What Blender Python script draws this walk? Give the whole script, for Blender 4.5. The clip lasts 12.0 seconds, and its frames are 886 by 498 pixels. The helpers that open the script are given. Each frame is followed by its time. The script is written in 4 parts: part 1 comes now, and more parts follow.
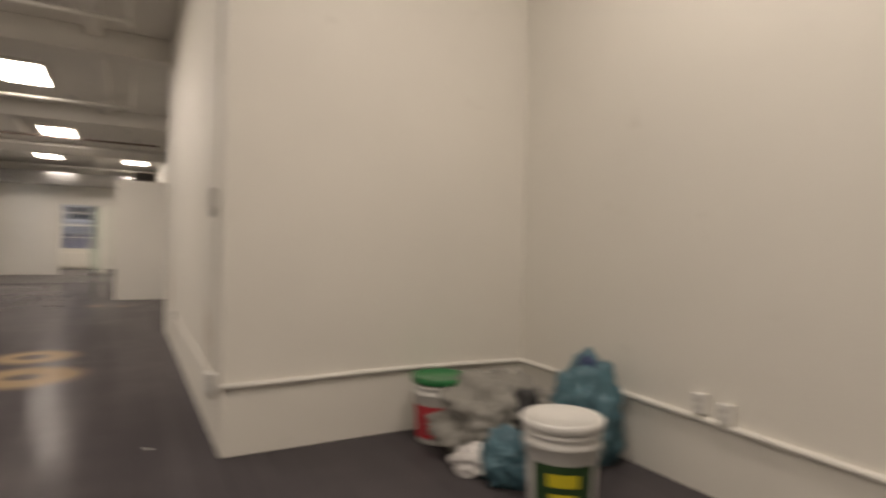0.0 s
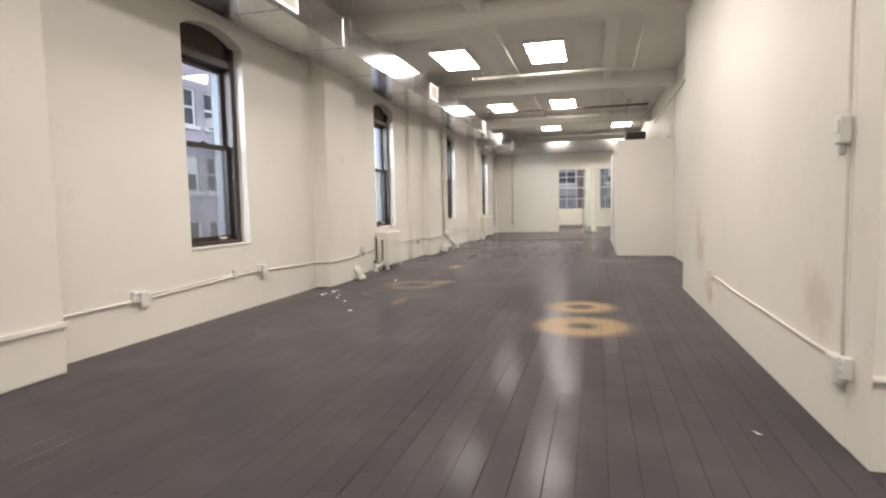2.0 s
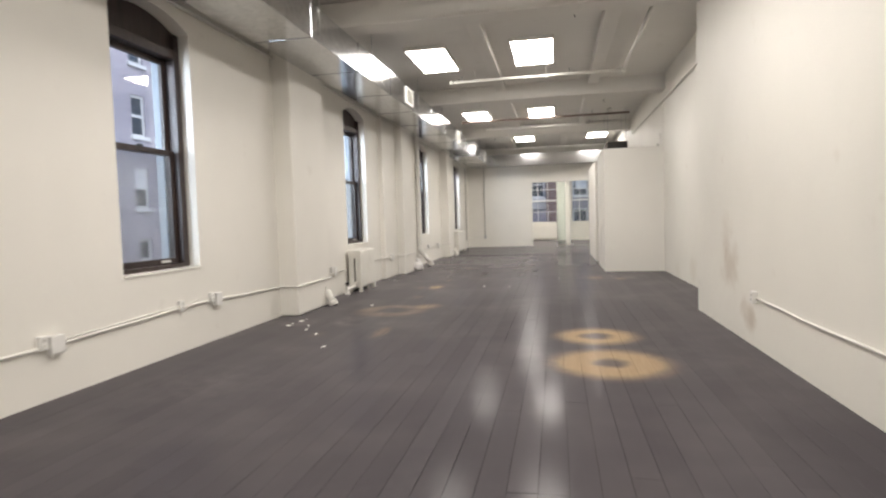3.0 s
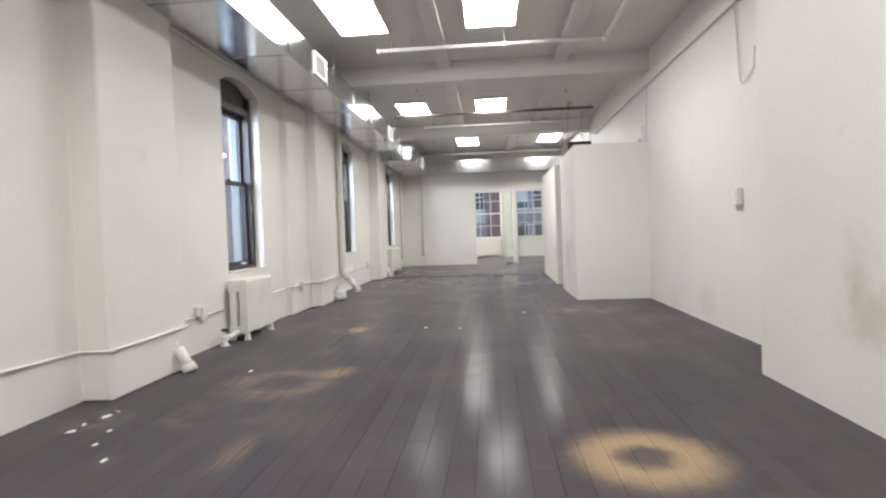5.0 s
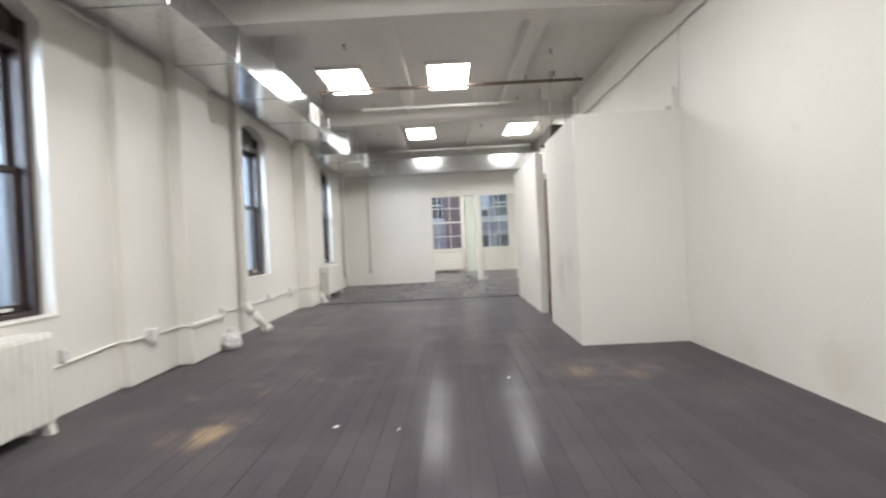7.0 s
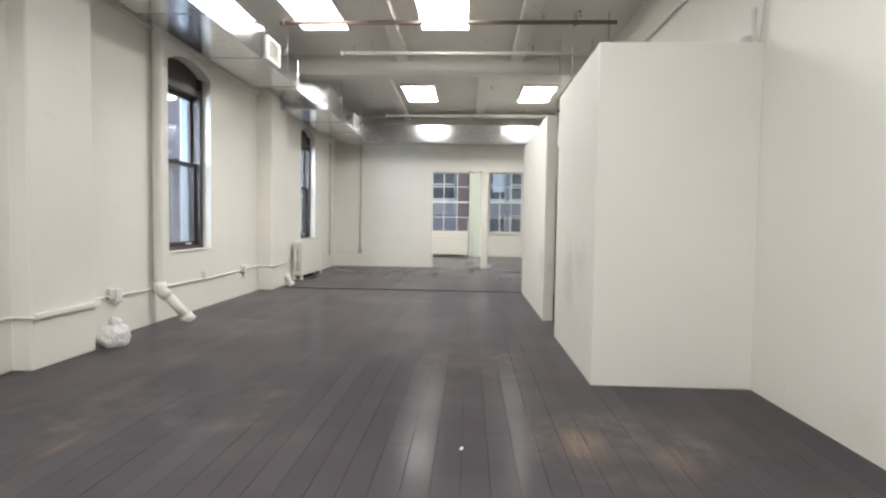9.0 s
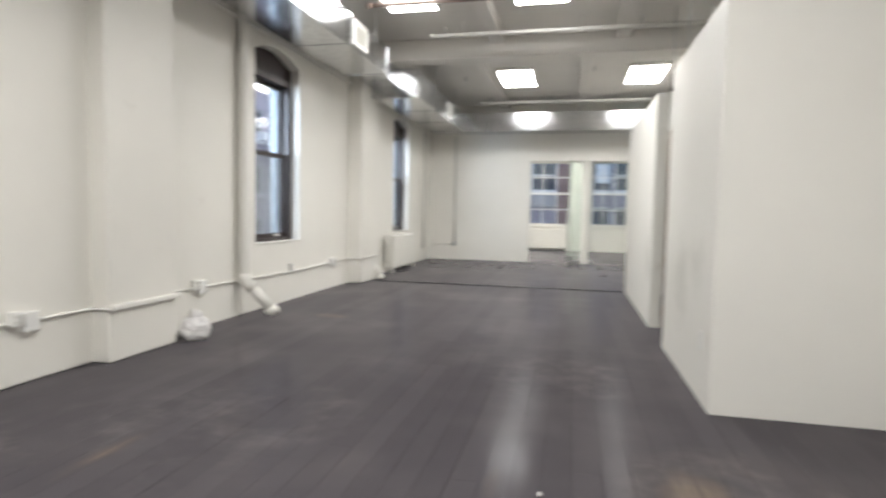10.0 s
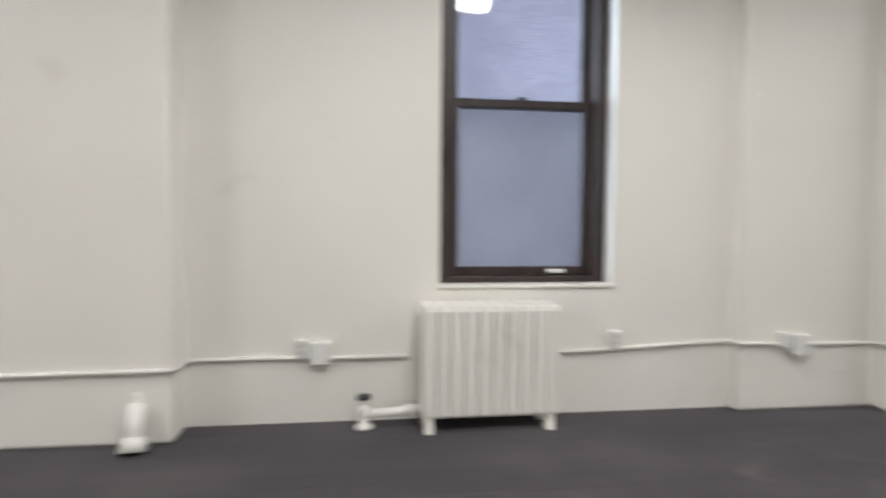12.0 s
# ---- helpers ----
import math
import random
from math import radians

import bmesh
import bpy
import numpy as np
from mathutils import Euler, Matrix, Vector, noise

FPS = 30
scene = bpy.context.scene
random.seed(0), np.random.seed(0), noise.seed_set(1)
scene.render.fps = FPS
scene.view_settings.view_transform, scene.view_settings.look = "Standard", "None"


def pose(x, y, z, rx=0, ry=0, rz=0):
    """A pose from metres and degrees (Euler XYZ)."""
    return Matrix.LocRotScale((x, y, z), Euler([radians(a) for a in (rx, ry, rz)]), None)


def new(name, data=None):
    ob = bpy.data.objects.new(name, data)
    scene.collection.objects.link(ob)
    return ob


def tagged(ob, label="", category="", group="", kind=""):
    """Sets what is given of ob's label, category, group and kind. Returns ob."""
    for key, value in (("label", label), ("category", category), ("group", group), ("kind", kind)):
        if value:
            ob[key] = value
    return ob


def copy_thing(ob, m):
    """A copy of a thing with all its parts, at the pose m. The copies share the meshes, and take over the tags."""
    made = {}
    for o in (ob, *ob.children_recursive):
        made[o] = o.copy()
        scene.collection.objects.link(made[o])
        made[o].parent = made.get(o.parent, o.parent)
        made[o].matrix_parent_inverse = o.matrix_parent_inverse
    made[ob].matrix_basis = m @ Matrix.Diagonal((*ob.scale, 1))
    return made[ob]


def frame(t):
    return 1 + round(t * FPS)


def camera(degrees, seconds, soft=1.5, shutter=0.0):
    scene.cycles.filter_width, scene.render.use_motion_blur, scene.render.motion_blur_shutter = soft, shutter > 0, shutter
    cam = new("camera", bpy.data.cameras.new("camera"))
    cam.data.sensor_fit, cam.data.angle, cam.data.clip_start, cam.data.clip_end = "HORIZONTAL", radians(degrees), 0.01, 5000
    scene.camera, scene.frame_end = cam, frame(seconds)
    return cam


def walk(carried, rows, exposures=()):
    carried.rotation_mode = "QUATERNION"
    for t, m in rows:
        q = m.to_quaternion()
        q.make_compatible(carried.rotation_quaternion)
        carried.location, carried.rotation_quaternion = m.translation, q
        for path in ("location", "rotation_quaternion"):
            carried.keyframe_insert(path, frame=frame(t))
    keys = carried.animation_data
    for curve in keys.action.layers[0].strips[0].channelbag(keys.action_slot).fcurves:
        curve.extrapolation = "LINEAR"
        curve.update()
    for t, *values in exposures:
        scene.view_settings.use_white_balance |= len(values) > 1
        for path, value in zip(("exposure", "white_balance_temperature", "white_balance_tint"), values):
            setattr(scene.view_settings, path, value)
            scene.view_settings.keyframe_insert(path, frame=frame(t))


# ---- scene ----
# ---- camera and walk ----
cam = camera(76.2, 12.0, soft=2.2, shutter=0.5)
# seconds, x, y, z, yaw, pitch, roll
ROWS = [
    (0.0, 2.225, -0.036, 1.186, -29.217, -0.06, -1.179),
    (0.2, 2.074, 0.058, 1.212, -20.682, -0.385, -0.006),
    (0.5, 1.918, 0.142, 1.201, -8.675, -0.894, 0.663),
    (1.0, 1.73, 0.13, 1.195, 5.68, -2.1, -0.2),
    (1.5, 1.628, 0.258, 1.191, 11.349, -3.748, 0.584),
    (2.0, 1.579, 0.587, 1.156, 15.059, -4.429, 1.192),
    (2.5, 1.412, 0.982, 1.123, 15.339, -1.956, 1.217),
    (2.7, 1.253, 1.162, 1.153, 13.478, -3.377, 1.6),
    (4.3, 0.858, 3.235, 1.159, 8.82, 0.33, 1.75),
    (4.5, 0.85, 3.5, 1.163, 9.61, -1.117, 1.247),
    (5.0, 0.686, 4.12, 1.154, 4.857, -1.753, 1.993),
    (5.5, 0.721, 5.027, 1.15, 6.347, -3.247, 2.054),
    (6.0, 0.64, 5.742, 1.157, 4.529, -2.977, 2.572),
    (6.5, 0.687, 6.553, 1.16, 5.727, -2.9, 0.661),
    (7.0, 0.668, 7.195, 1.185, 0.742, -0.851, 2.763),
    (7.2, 0.66, 7.46, 1.17, -1.534, -0.771, 2.416),
    (8.8, 1.1, 8.96, 1.172, 1.32, -2.6, -0.4),
    (9.0, 1.125, 9.107, 1.163, 2.679, -2.726, -0.857),
    (9.2, 1.13, 9.23, 1.165, 2.05, -0.88, -1.9),
    (9.5, 1.134, 9.401, 1.167, 2.998, -2.794, -2.101),
    (10.0, 1.199, 9.635, 1.166, 12.856, -3.682, -1.087),
    (10.5, 1.175, 9.881, 1.117, 29.598, -3.975, -0.839),
    (11.0, 0.906, 10.008, 1.056, 38.472, -3.28, -1.237),
    (11.5, 0.70, 9.985, 1.085, 56.7, -2.75, -0.6),
    (11.7, 0.76, 10.0, 1.1, 66.9, -2.75, -0.4),
    (12.0, 0.873, 9.983, 1.137, 82.482, -2.746, -0.458),
]
EXPOSURES = [
    (0.0, 0.22, 7200, 18), (0.5, 0.38, 7200, 18), (1.0, 0.68, 7000, 17), (2.0, 1.02, 6600, 15), (2.7, 1.05, 6450, 14),
    (4.3, 1.1, 6100, 12), (5.5, 1.13, 5950, 12), (7.0, 1.17, 5950, 11.5), (9.0, 1.14, 6050, 10.5), (10.5, 1.2, 5950, 10.5), (11.2, 1.2, 5950, 11), (12.0, 0.95, 5950, 12),
]
walk(cam, [(t, pose(x, y, z, 90 + pitch, roll, yaw)) for t, x, y, z, yaw, pitch, roll in ROWS], EXPOSURES)

# ---- world and daylight ----
world = bpy.data.worlds.new("overcast_sky")
scene.world = world
world.use_nodes = True
wn = world.node_tree.nodes
sky = wn.new("ShaderNodeTexSky")
sky.sky_type, sky.sun_disc = "NISHITA", False
sky.sun_elevation, sky.sun_rotation = radians(42), radians(110)
wn["Background"].inputs["Strength"].default_value = 0.15
world.node_tree.links.new(sky.outputs[0], wn["Background"].inputs["Color"])
sun = new("sun", bpy.data.lights.new("sun", "SUN"))
sun.data.energy, sun.data.angle, sun.data.color = 0.7, radians(14), (1.0, 0.97, 0.93)
# low and hazy, from the same side as the sky's sun
sun.matrix_world = pose(0, 0, 20, 48, 0, 70)

LAMP, LAMP_MID, LAMP_DIM = 18.5, 13.0, 8.5     # strength of the ceiling lights' diffusers: the two lower ones balance wall brightness
# added area lamps standing in for sky light on the reveals, low from the south-west, beyond each window
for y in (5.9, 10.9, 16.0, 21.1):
    lamp = bpy.data.lights.new("reveal_sky_fill", "AREA")
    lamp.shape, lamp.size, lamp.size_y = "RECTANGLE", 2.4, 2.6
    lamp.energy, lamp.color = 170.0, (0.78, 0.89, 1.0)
    new("reveal_sky_fill", lamp).matrix_world = pose(-4.95, y - 3.6, 2.3, 90, 0, -12)



# ---- materials ----
def material(name, build=None, base=(0.8, 0.8, 0.8), rough=0.5, metal=0.0):
    m = bpy.data.materials.new(name)
    m.use_nodes = True
    n, l = m.node_tree.nodes, m.node_tree.links
    b = n["Principled BSDF"]
    b.inputs["Base Color"].default_value = (*base, 1)
    b.inputs["Roughness"].default_value = rough
    b.inputs["Metallic"].default_value = metal
    if build:
        build(n, l, b)
    return m


def noise_node(n, l, scale, detail=4, vec=None, rough=0.55):
    t = n.new("ShaderNodeTexNoise")
    t.inputs["Scale"].default_value, t.inputs["Detail"].default_value = scale, detail
    t.inputs["Roughness"].default_value = rough
    if vec is None:
        vec = n.new("ShaderNodeNewGeometry").outputs["Position"]
    l.new(vec, t.inputs["Vector"])
    return t.outputs["Fac"]


def ramp(n, l, fac, stops):
    r = n.new("ShaderNodeValToRGB")
    el = r.color_ramp.elements
    el[0].position, el[0].color = stops[0][0], (*stops[0][1], 1)
    el[1].position, el[1].color = stops[-1][0], (*stops[-1][1], 1)
    for p, c in stops[1:-1]:
        e = el.new(p)
        e.color = (*c, 1)
    l.new(fac, r.inputs["Fac"])
    return r.outputs["Color"]


def mathn(n, l, op, a, b=None, c=None, clamp=False):
    m = n.new("ShaderNodeMath")
    m.operation, m.use_clamp = op, clamp
    for i, v in enumerate((a, b, c)):
        if v is None:
            continue
        if isinstance(v, (int, float)):
            m.inputs[i].default_value = v
        else:
            l.new(v, m.inputs[i])
    return m.outputs[0]


def mix(n, l, fac, a, b, mode="MIX"):
    m = n.new("ShaderNodeMix")
    m.data_type, m.blend_type = "RGBA", mode
    for i, v in ((0, fac), (6, a), (7, b)):
        if isinstance(v, (int, float)):
            m.inputs[i].default_value = v
        elif isinstance(v, tuple):
            m.inputs[i].default_value = (*v, 1)
        else:
            l.new(v, m.inputs[i])
    return m.outputs[2]


def bump(n, l, b, height, strength=0.2, distance=0.01):
    u = n.new("ShaderNodeBump")
    u.inputs["Strength"].default_value, u.inputs["Distance"].default_value = strength, distance
    l.new(height, u.inputs["Height"])
    l.new(u.outputs["Normal"], b.inputs["Normal"])


def paint(base, scuff=(0.42, 0.37, 0.3), rough=0.5, relief=0.25, dirt=0.62, stains=()):
    """Brushed paint; stains as (x, y, z, radius, strength)."""
    def build(n, l, b):
        big = noise_node(n, l, 0.7, 3)
        mid = noise_node(n, l, 3.5, 5)
        fine = noise_node(n, l, 90, 3)
        lo = tuple(v * 0.93 for v in base)
        col = ramp(n, l, big, [(0.3, lo), (0.7, base)])
        col = mix(n, l, ramp(n, l, mid, [(dirt, (0, 0, 0)), (dirt + 0.22, (0.35, 0.35, 0.35))]), col, scuff)
        for sx, sy, sz, rad, k in stains:
            d = n.new("ShaderNodeVectorMath")
            d.operation = "DISTANCE"
            l.new(n.new("ShaderNodeNewGeometry").outputs["Position"], d.inputs[0])
            d.inputs[1].default_value = (sx, sy, sz)
            q = mathn(n, l, "MULTIPLY_ADD", mathn(n, l, "SUBTRACT", noise_node(n, l, 5, 4), 0.5), rad * 1.6, d.outputs["Value"])
            m = n.new("ShaderNodeMapRange")
            m.interpolation_type = "SMOOTHSTEP"
            for i, v in ((1, rad), (2, rad * 0.1), (3, 0.0), (4, k)):
                m.inputs[i].default_value = v
            l.new(q, m.inputs[0])
            col = mix(n, l, m.outputs[0], col, scuff)
        l.new(col, b.inputs["Base Color"])
        b.inputs["Roughness"].default_value = rough
        h = mathn(n, l, "MULTIPLY_ADD", fine, 0.3, noise_node(n, l, 7, 3))
        bump(n, l, b, h, relief, 0.012)
    return build


WALL = material("white_wall_paint", paint((0.80, 0.775, 0.715), dirt=0.66))
DRYWALL = material("white_drywall_paint", paint((0.81, 0.785, 0.73), relief=0.06, dirt=0.68))
BLOCKWALL = material("scuffed_white_wall_paint", paint((0.80, 0.775, 0.715), scuff=(0.45, 0.36, 0.27), dirt=0.66, stains=[
    (2.69, 7.31, 0.65, 0.34, 0.45), (2.69, 6.73, 0.22, 0.2, 0.6), (2.69, 3.92, 0.62, 0.26, 0.4), (2.69, 6.9, 0.3, 0.15, 0.35), (2.69, 7.4, 0.9, 0.3, 0.25)]))
EASTWALL = material("marked_white_wall_paint", paint((0.80, 0.775, 0.715), scuff=(0.5, 0.42, 0.3), dirt=0.66, stains=[
    (3.15, 10.85, 0.24, 0.34, 0.22), (3.15, 12.0, 0.1, 0.3, 0.15)]))
PARTITION = material("hand_marked_drywall_paint", paint((0.81, 0.785, 0.73), scuff=(0.45, 0.44, 0.38), relief=0.06, dirt=0.68, stains=[
    (2.02, 14.22, 0.7, 0.4, 0.4), (2.02, 13.7, 0.86, 0.25, 0.35), (2.02, 16.1, 0.7, 0.35, 0.35)]))
CEIL = material("white_ceiling_paint", paint((0.76, 0.735, 0.69), scuff=(0.45, 0.43, 0.38), relief=0.2, rough=0.6))
TRIM = material("white_enamel", paint((0.78, 0.76, 0.70), rough=0.35, relief=0.1))
PIPE_WHITE = material("painted_pipe", paint((0.82, 0.80, 0.75), rough=0.4, relief=0.08, dirt=0.66))
PIPE_GREY = material("painted_over_grey", base=(0.55, 0.54, 0.5), rough=0.5)
PLASTIC = material("white_plastic", paint((0.78, 0.77, 0.74), rough=0.35, relief=0.02, dirt=0.75))


def build_wood(n, l, b):
    geo = n.new("ShaderNodeNewGeometry")
    mp = n.new("ShaderNodeMapping")
    mp.inputs["Scale"].default_value = (30, 30, 2.5)
    l.new(geo.outputs["Position"], mp.inputs["Vector"])
    g = noise_node(n, l, 1.0, 5, mp.outputs[0])
    l.new(ramp(n, l, g, [(0.3, (0.018, 0.012, 0.011)), (0.7, (0.05, 0.034, 0.03))]), b.inputs["Base Color"])
    b.inputs["Roughness"].default_value = 0.4
    bump(n, l, b, g, 0.15, 0.004)


WINDOW_WOOD = material("dark_brown_window_wood", build_wood)


def build_metal(n, l, b):
    cell = n.new("ShaderNodeTexVoronoi")
    cell.inputs["Scale"].default_value = 22
    geo = n.new("ShaderNodeNewGeometry")
    l.new(geo.outputs["Position"], cell.inputs["Vector"])
    l.new(ramp(n, l, cell.outputs["Color"], [(0.0, (0.56, 0.57, 0.58)), (1.0, (0.72, 0.73, 0.74))]), b.inputs["Base Color"])
    b.inputs["Metallic"].default_value = 1.0
    r = noise_node(n, l, 6, 3)
    l.new(mathn(n, l, "MULTIPLY_ADD", r, 0.14, 0.10), b.inputs["Roughness"])
    bump(n, l, b, noise_node(n, l, 1.6, 1), 0.22, 0.03)


GALV = material("galvanised_sheet", build_metal)
STEEL = material("brushed_steel", base=(0.55, 0.55, 0.54), rough=0.3, metal=1.0)
DARK = material("dark_grey_plastic", base=(0.03, 0.03, 0.032), rough=0.5)
STORM = material("pale_storm_aluminium", base=(0.30, 0.33, 0.37), rough=0.5, metal=0.2)
DUSTY = material("dusty_dark_casing", paint((0.10, 0.085, 0.075), scuff=(0.16, 0.14, 0.12), rough=0.7, dirt=0.5))
RUST = material("rusty_iron_pipe", paint((0.19, 0.145, 0.12), scuff=(0.22, 0.13, 0.09), rough=0.75, dirt=0.5))
BLACK_IRON = material("black_iron", base=(0.02, 0.02, 0.02), rough=0.5)


def build_glass(n, l, b):
    b.inputs["Base Color"].default_value = (0.95, 0.98, 0.97, 1)
    b.inputs["Roughness"].default_value = 0.0
    b.inputs["IOR"].default_value = 1.45
    b.inputs["Transmission Weight"].default_value = 1.0


GLASS = material("window_glass", build_glass)


def build_green_glass(n, l, b):
    build_glass(n, l, b)
    b.inputs["Base Color"].default_value = (0.82, 0.93, 0.88, 1)


GREEN_GLASS = material("greenish_door_glass", build_green_glass)


def build_screen(n, l, b):
    b.inputs["Base Color"].default_value = (0.16, 0.165, 0.175, 1)
    b.inputs["Roughness"].default_value = 0.8
    b.inputs["Alpha"].default_value = 0.3


SCREEN = material("insect_screen", build_screen)


def emitter(name, colour, strength):
    def build(n, l, b):
        b.inputs["Base Color"].default_value = (0.9, 0.9, 0.88, 1)
        b.inputs["Emission Color"].default_value = (*colour, 1)
        b.inputs["Emission Strength"].default_value = strength
    return material(name, build)


DIFFUSER = emitter("lit_diffuser", (1.0, 0.95, 0.86), LAMP)
DIFFUSER.cycles.emission_sampling = "FRONT"
# same tubes at lower strength, to balance how bright the walls come out
DIFFUSER_MID = emitter("lit_diffuser_mid", (1.0, 0.95, 0.86), LAMP_MID)
DIFFUSER_MID.cycles.emission_sampling = "FRONT"
DIFFUSER_DIM = emitter("lit_diffuser_dim", (1.0, 0.95, 0.86), LAMP_DIM)
DIFFUSER_DIM.cycles.emission_sampling = "FRONT"

# worn rings and patches of bare wood in the floor's finish: x, y, outer radius, inner radius, strength
RINGS = [(1.42, 6.97, 0.42, 0.14, 1.0), (1.46, 5.97, 0.50, 0.13, 0.95)]
PATCHES = [(-0.95, 10.87, 0.15, 0.42, 0.95), (-0.74, 7.07, 0.10, 0.40, 0.5), (1.74, 12.1, 0.2, 0.32, 0.55), (2.17, 11.93, 0.14, 0.24, 0.45),
           (-1.37, 15.42, 0.26, 0.14, 0.3), (-0.92, 11.8, 0.08, 0.32, 0.45), (-0.66, 8.72, 0.26, 0.24, 0.85), (-1.32, 8.55, 0.2, 0.3, 0.6), (-0.98, 9.63, 0.12, 0.2, 0.35),
           (-1.2, 10.7, 0.1, 0.3, 0.4), (-1.39, 6.9, 0.1, 0.2, 0.3), (0.9, 12.0, 0.05, 0.3, 0.25)]
# fainter rings left by round bases: x, y, outer radius, inner radius, bare wood, dust
GHOSTS = [(-1.02, 8.42, 0.50, 0.16, 0.5, 0.7), (-1.1, 7.75, 0.5, 0.16, 0.06, 0.6), (-1.35, 12.0, 0.5, 0.2, 0.05, 0.55), (-0.45, 12.5, 0.6, 0.2, 0.0, 0.5),
          (1.95, 12.1, 0.58, 0.22, 0.12, 0.7), (-0.98, 10.95, 0.48, 0.2, 0.14, 0.5), (1.15, 13.75, 0.62, 0.25, 0.0, 0.5), (1.45, 5.97, 0.66, 0.5, 0.05, 0.4)]
DUST = [(1.1, 13.9, 0.75, 0.55), (2.0, 12.2, 0.7, 0.6), (-1.0, 12.4, 0.8, 0.5), (-0.4, 11.9, 0.6, 0.4), (1.6, 6.2, 1.1, 0.5), (-1.1, 8.4, 1.0, 0.5),
        (-1.92, 7.55, 0.34, 1.0), (-0.5, 10.0, 0.9, 0.35), (-1.5, 5.2, 1.0, 0.4), (0.4, 3.4, 1.0, 0.3)]


def build_floor(n, l, b):
    geo = n.new("ShaderNodeNewGeometry").outputs["Position"]
    sep = n.new("ShaderNodeSeparateXYZ")
    l.new(geo, sep.inputs[0])
    px, py = sep.outputs[0], sep.outputs[1]
    warp = noise_node(n, l, 2.6, 3)
    fray = noise_node(n, l, 9, 2)
    mp = n.new("ShaderNodeMapping")
    mp.inputs["Scale"].default_value = (45, 2.2, 10)
    l.new(geo, mp.inputs["Vector"])
    grain = noise_node(n, l, 1.0, 6, mp.outputs[0])
    info = n.new("ShaderNodeObjectInfo").outputs["Random"]
    isl = n.new("ShaderNodeNewGeometry").outputs["Random Per Island"]
    tone = mathn(n, l, "FRACT", mathn(n, l, "ADD", info, isl))
    dark = mix(n, l, tone, (0.066, 0.060, 0.0655), (0.077, 0.070, 0.0755))
    dark = mix(n, l, mathn(n, l, "MULTIPLY", grain, 0.25), dark, (0.090, 0.0825, 0.088))

    def dist(cx, cy, sx=1.0, sy=1.0):
        dx = mathn(n, l, "DIVIDE", mathn(n, l, "SUBTRACT", px, cx), sx)
        dy = mathn(n, l, "DIVIDE", mathn(n, l, "SUBTRACT", py, cy), sy)
        return mathn(n, l, "SQRT", mathn(n, l, "ADD", mathn(n, l, "MULTIPLY", dx, dx), mathn(n, l, "MULTIPLY", dy, dy)))

    def step(v, lo, hi):
        s = n.new("ShaderNodeMapRange")
        s.interpolation_type = "SMOOTHSTEP"
        for i, q in ((1, lo), (2, hi), (3, 0.0), (4, 1.0)):
            s.inputs[i].default_value = q
        l.new(v, s.inputs[0])
        return s.outputs[0]

    wear = None
    for cx, cy, ro, ri, k in RINGS:
        d = mathn(n, l, "MULTIPLY_ADD", mathn(n, l, "SUBTRACT", fray, 0.5), 0.09, dist(cx, cy))
        m = mathn(n, l, "MULTIPLY", mathn(n, l, "SUBTRACT", 1.0, step(d, ro - 0.2, ro + 0.09)), mathn(n, l, "MULTIPLY_ADD", step(d, ri - 0.08, ri + 0.06), 0.72, 0.28))
        m = mathn(n, l, "MULTIPLY", m, k)
        wear = m if wear is None else mathn(n, l, "MAXIMUM", wear, m)
    for cx, cy, sx, sy, k in PATCHES:
        d = mathn(n, l, "MULTIPLY_ADD", mathn(n, l, "SUBTRACT", warp, 0.5), 1.5, dist(cx, cy, sx, sy))
        m = mathn(n, l, "MULTIPLY", mathn(n, l, "SUBTRACT", 1.0, step(d, 0.15, 1.25)), mathn(n, l, "MULTIPLY_ADD", step(grain, 0.2, 0.7), k * 0.5, k * 0.5))
        wear = mathn(n, l, "MAXIMUM", wear, m)
    dust = None
    for cx, cy, r, k in DUST:
        d = mathn(n, l, "MULTIPLY_ADD", mathn(n, l, "SUBTRACT", warp, 0.5), 1.2, dist(cx, cy, r, r))
        m = mathn(n, l, "MULTIPLY", mathn(n, l, "SUBTRACT", 1.0, step(d, 0.1, 1.3)), k)
        dust = m if dust is None else mathn(n, l, "MAXIMUM", dust, m)
    for cx, cy, ro, ri, kw, kd in GHOSTS:
        d = mathn(n, l, "MULTIPLY_ADD", mathn(n, l, "SUBTRACT", warp, 0.5), 0.3, dist(cx, cy))
        m = mathn(n, l, "MULTIPLY", mathn(n, l, "SUBTRACT", 1.0, step(d, ro - 0.14, ro + 0.08)), step(d, ri - 0.1, ri + 0.1))
        m = mathn(n, l, "MULTIPLY", m, mathn(n, l, "MULTIPLY_ADD", warp, 1.6, -0.1, True))
        if kw:
            wear = mathn(n, l, "MAXIMUM", wear, mathn(n, l, "MULTIPLY", m, kw))
        dust = mathn(n, l, "MAXIMUM", dust, mathn(n, l, "MULTIPLY", m, kd))
    dust = mathn(n, l, "MULTIPLY", dust, step(mathn(n, l, "MULTIPLY_ADD", fray, 0.35, mathn(n, l, "MULTIPLY", warp, 0.65)), 0.3, 0.72))
    haze = mathn(n, l, "MULTIPLY", step(noise_node(n, l, 0.9, 3), 0.35, 0.8), 0.4)
    dust = mathn(n, l, "MAXIMUM", dust, haze)
    wear = mathn(n, l, "POWER", wear, 1.7)
    dust = mathn(n, l, "POWER", dust, 1.5)
    col = mix(n, l, mathn(n, l, "MULTIPLY", dust, 0.92), dark, (0.19, 0.172, 0.165))
    bare = mix(n, l, grain, (0.29, 0.205, 0.125), (0.40, 0.30, 0.195))
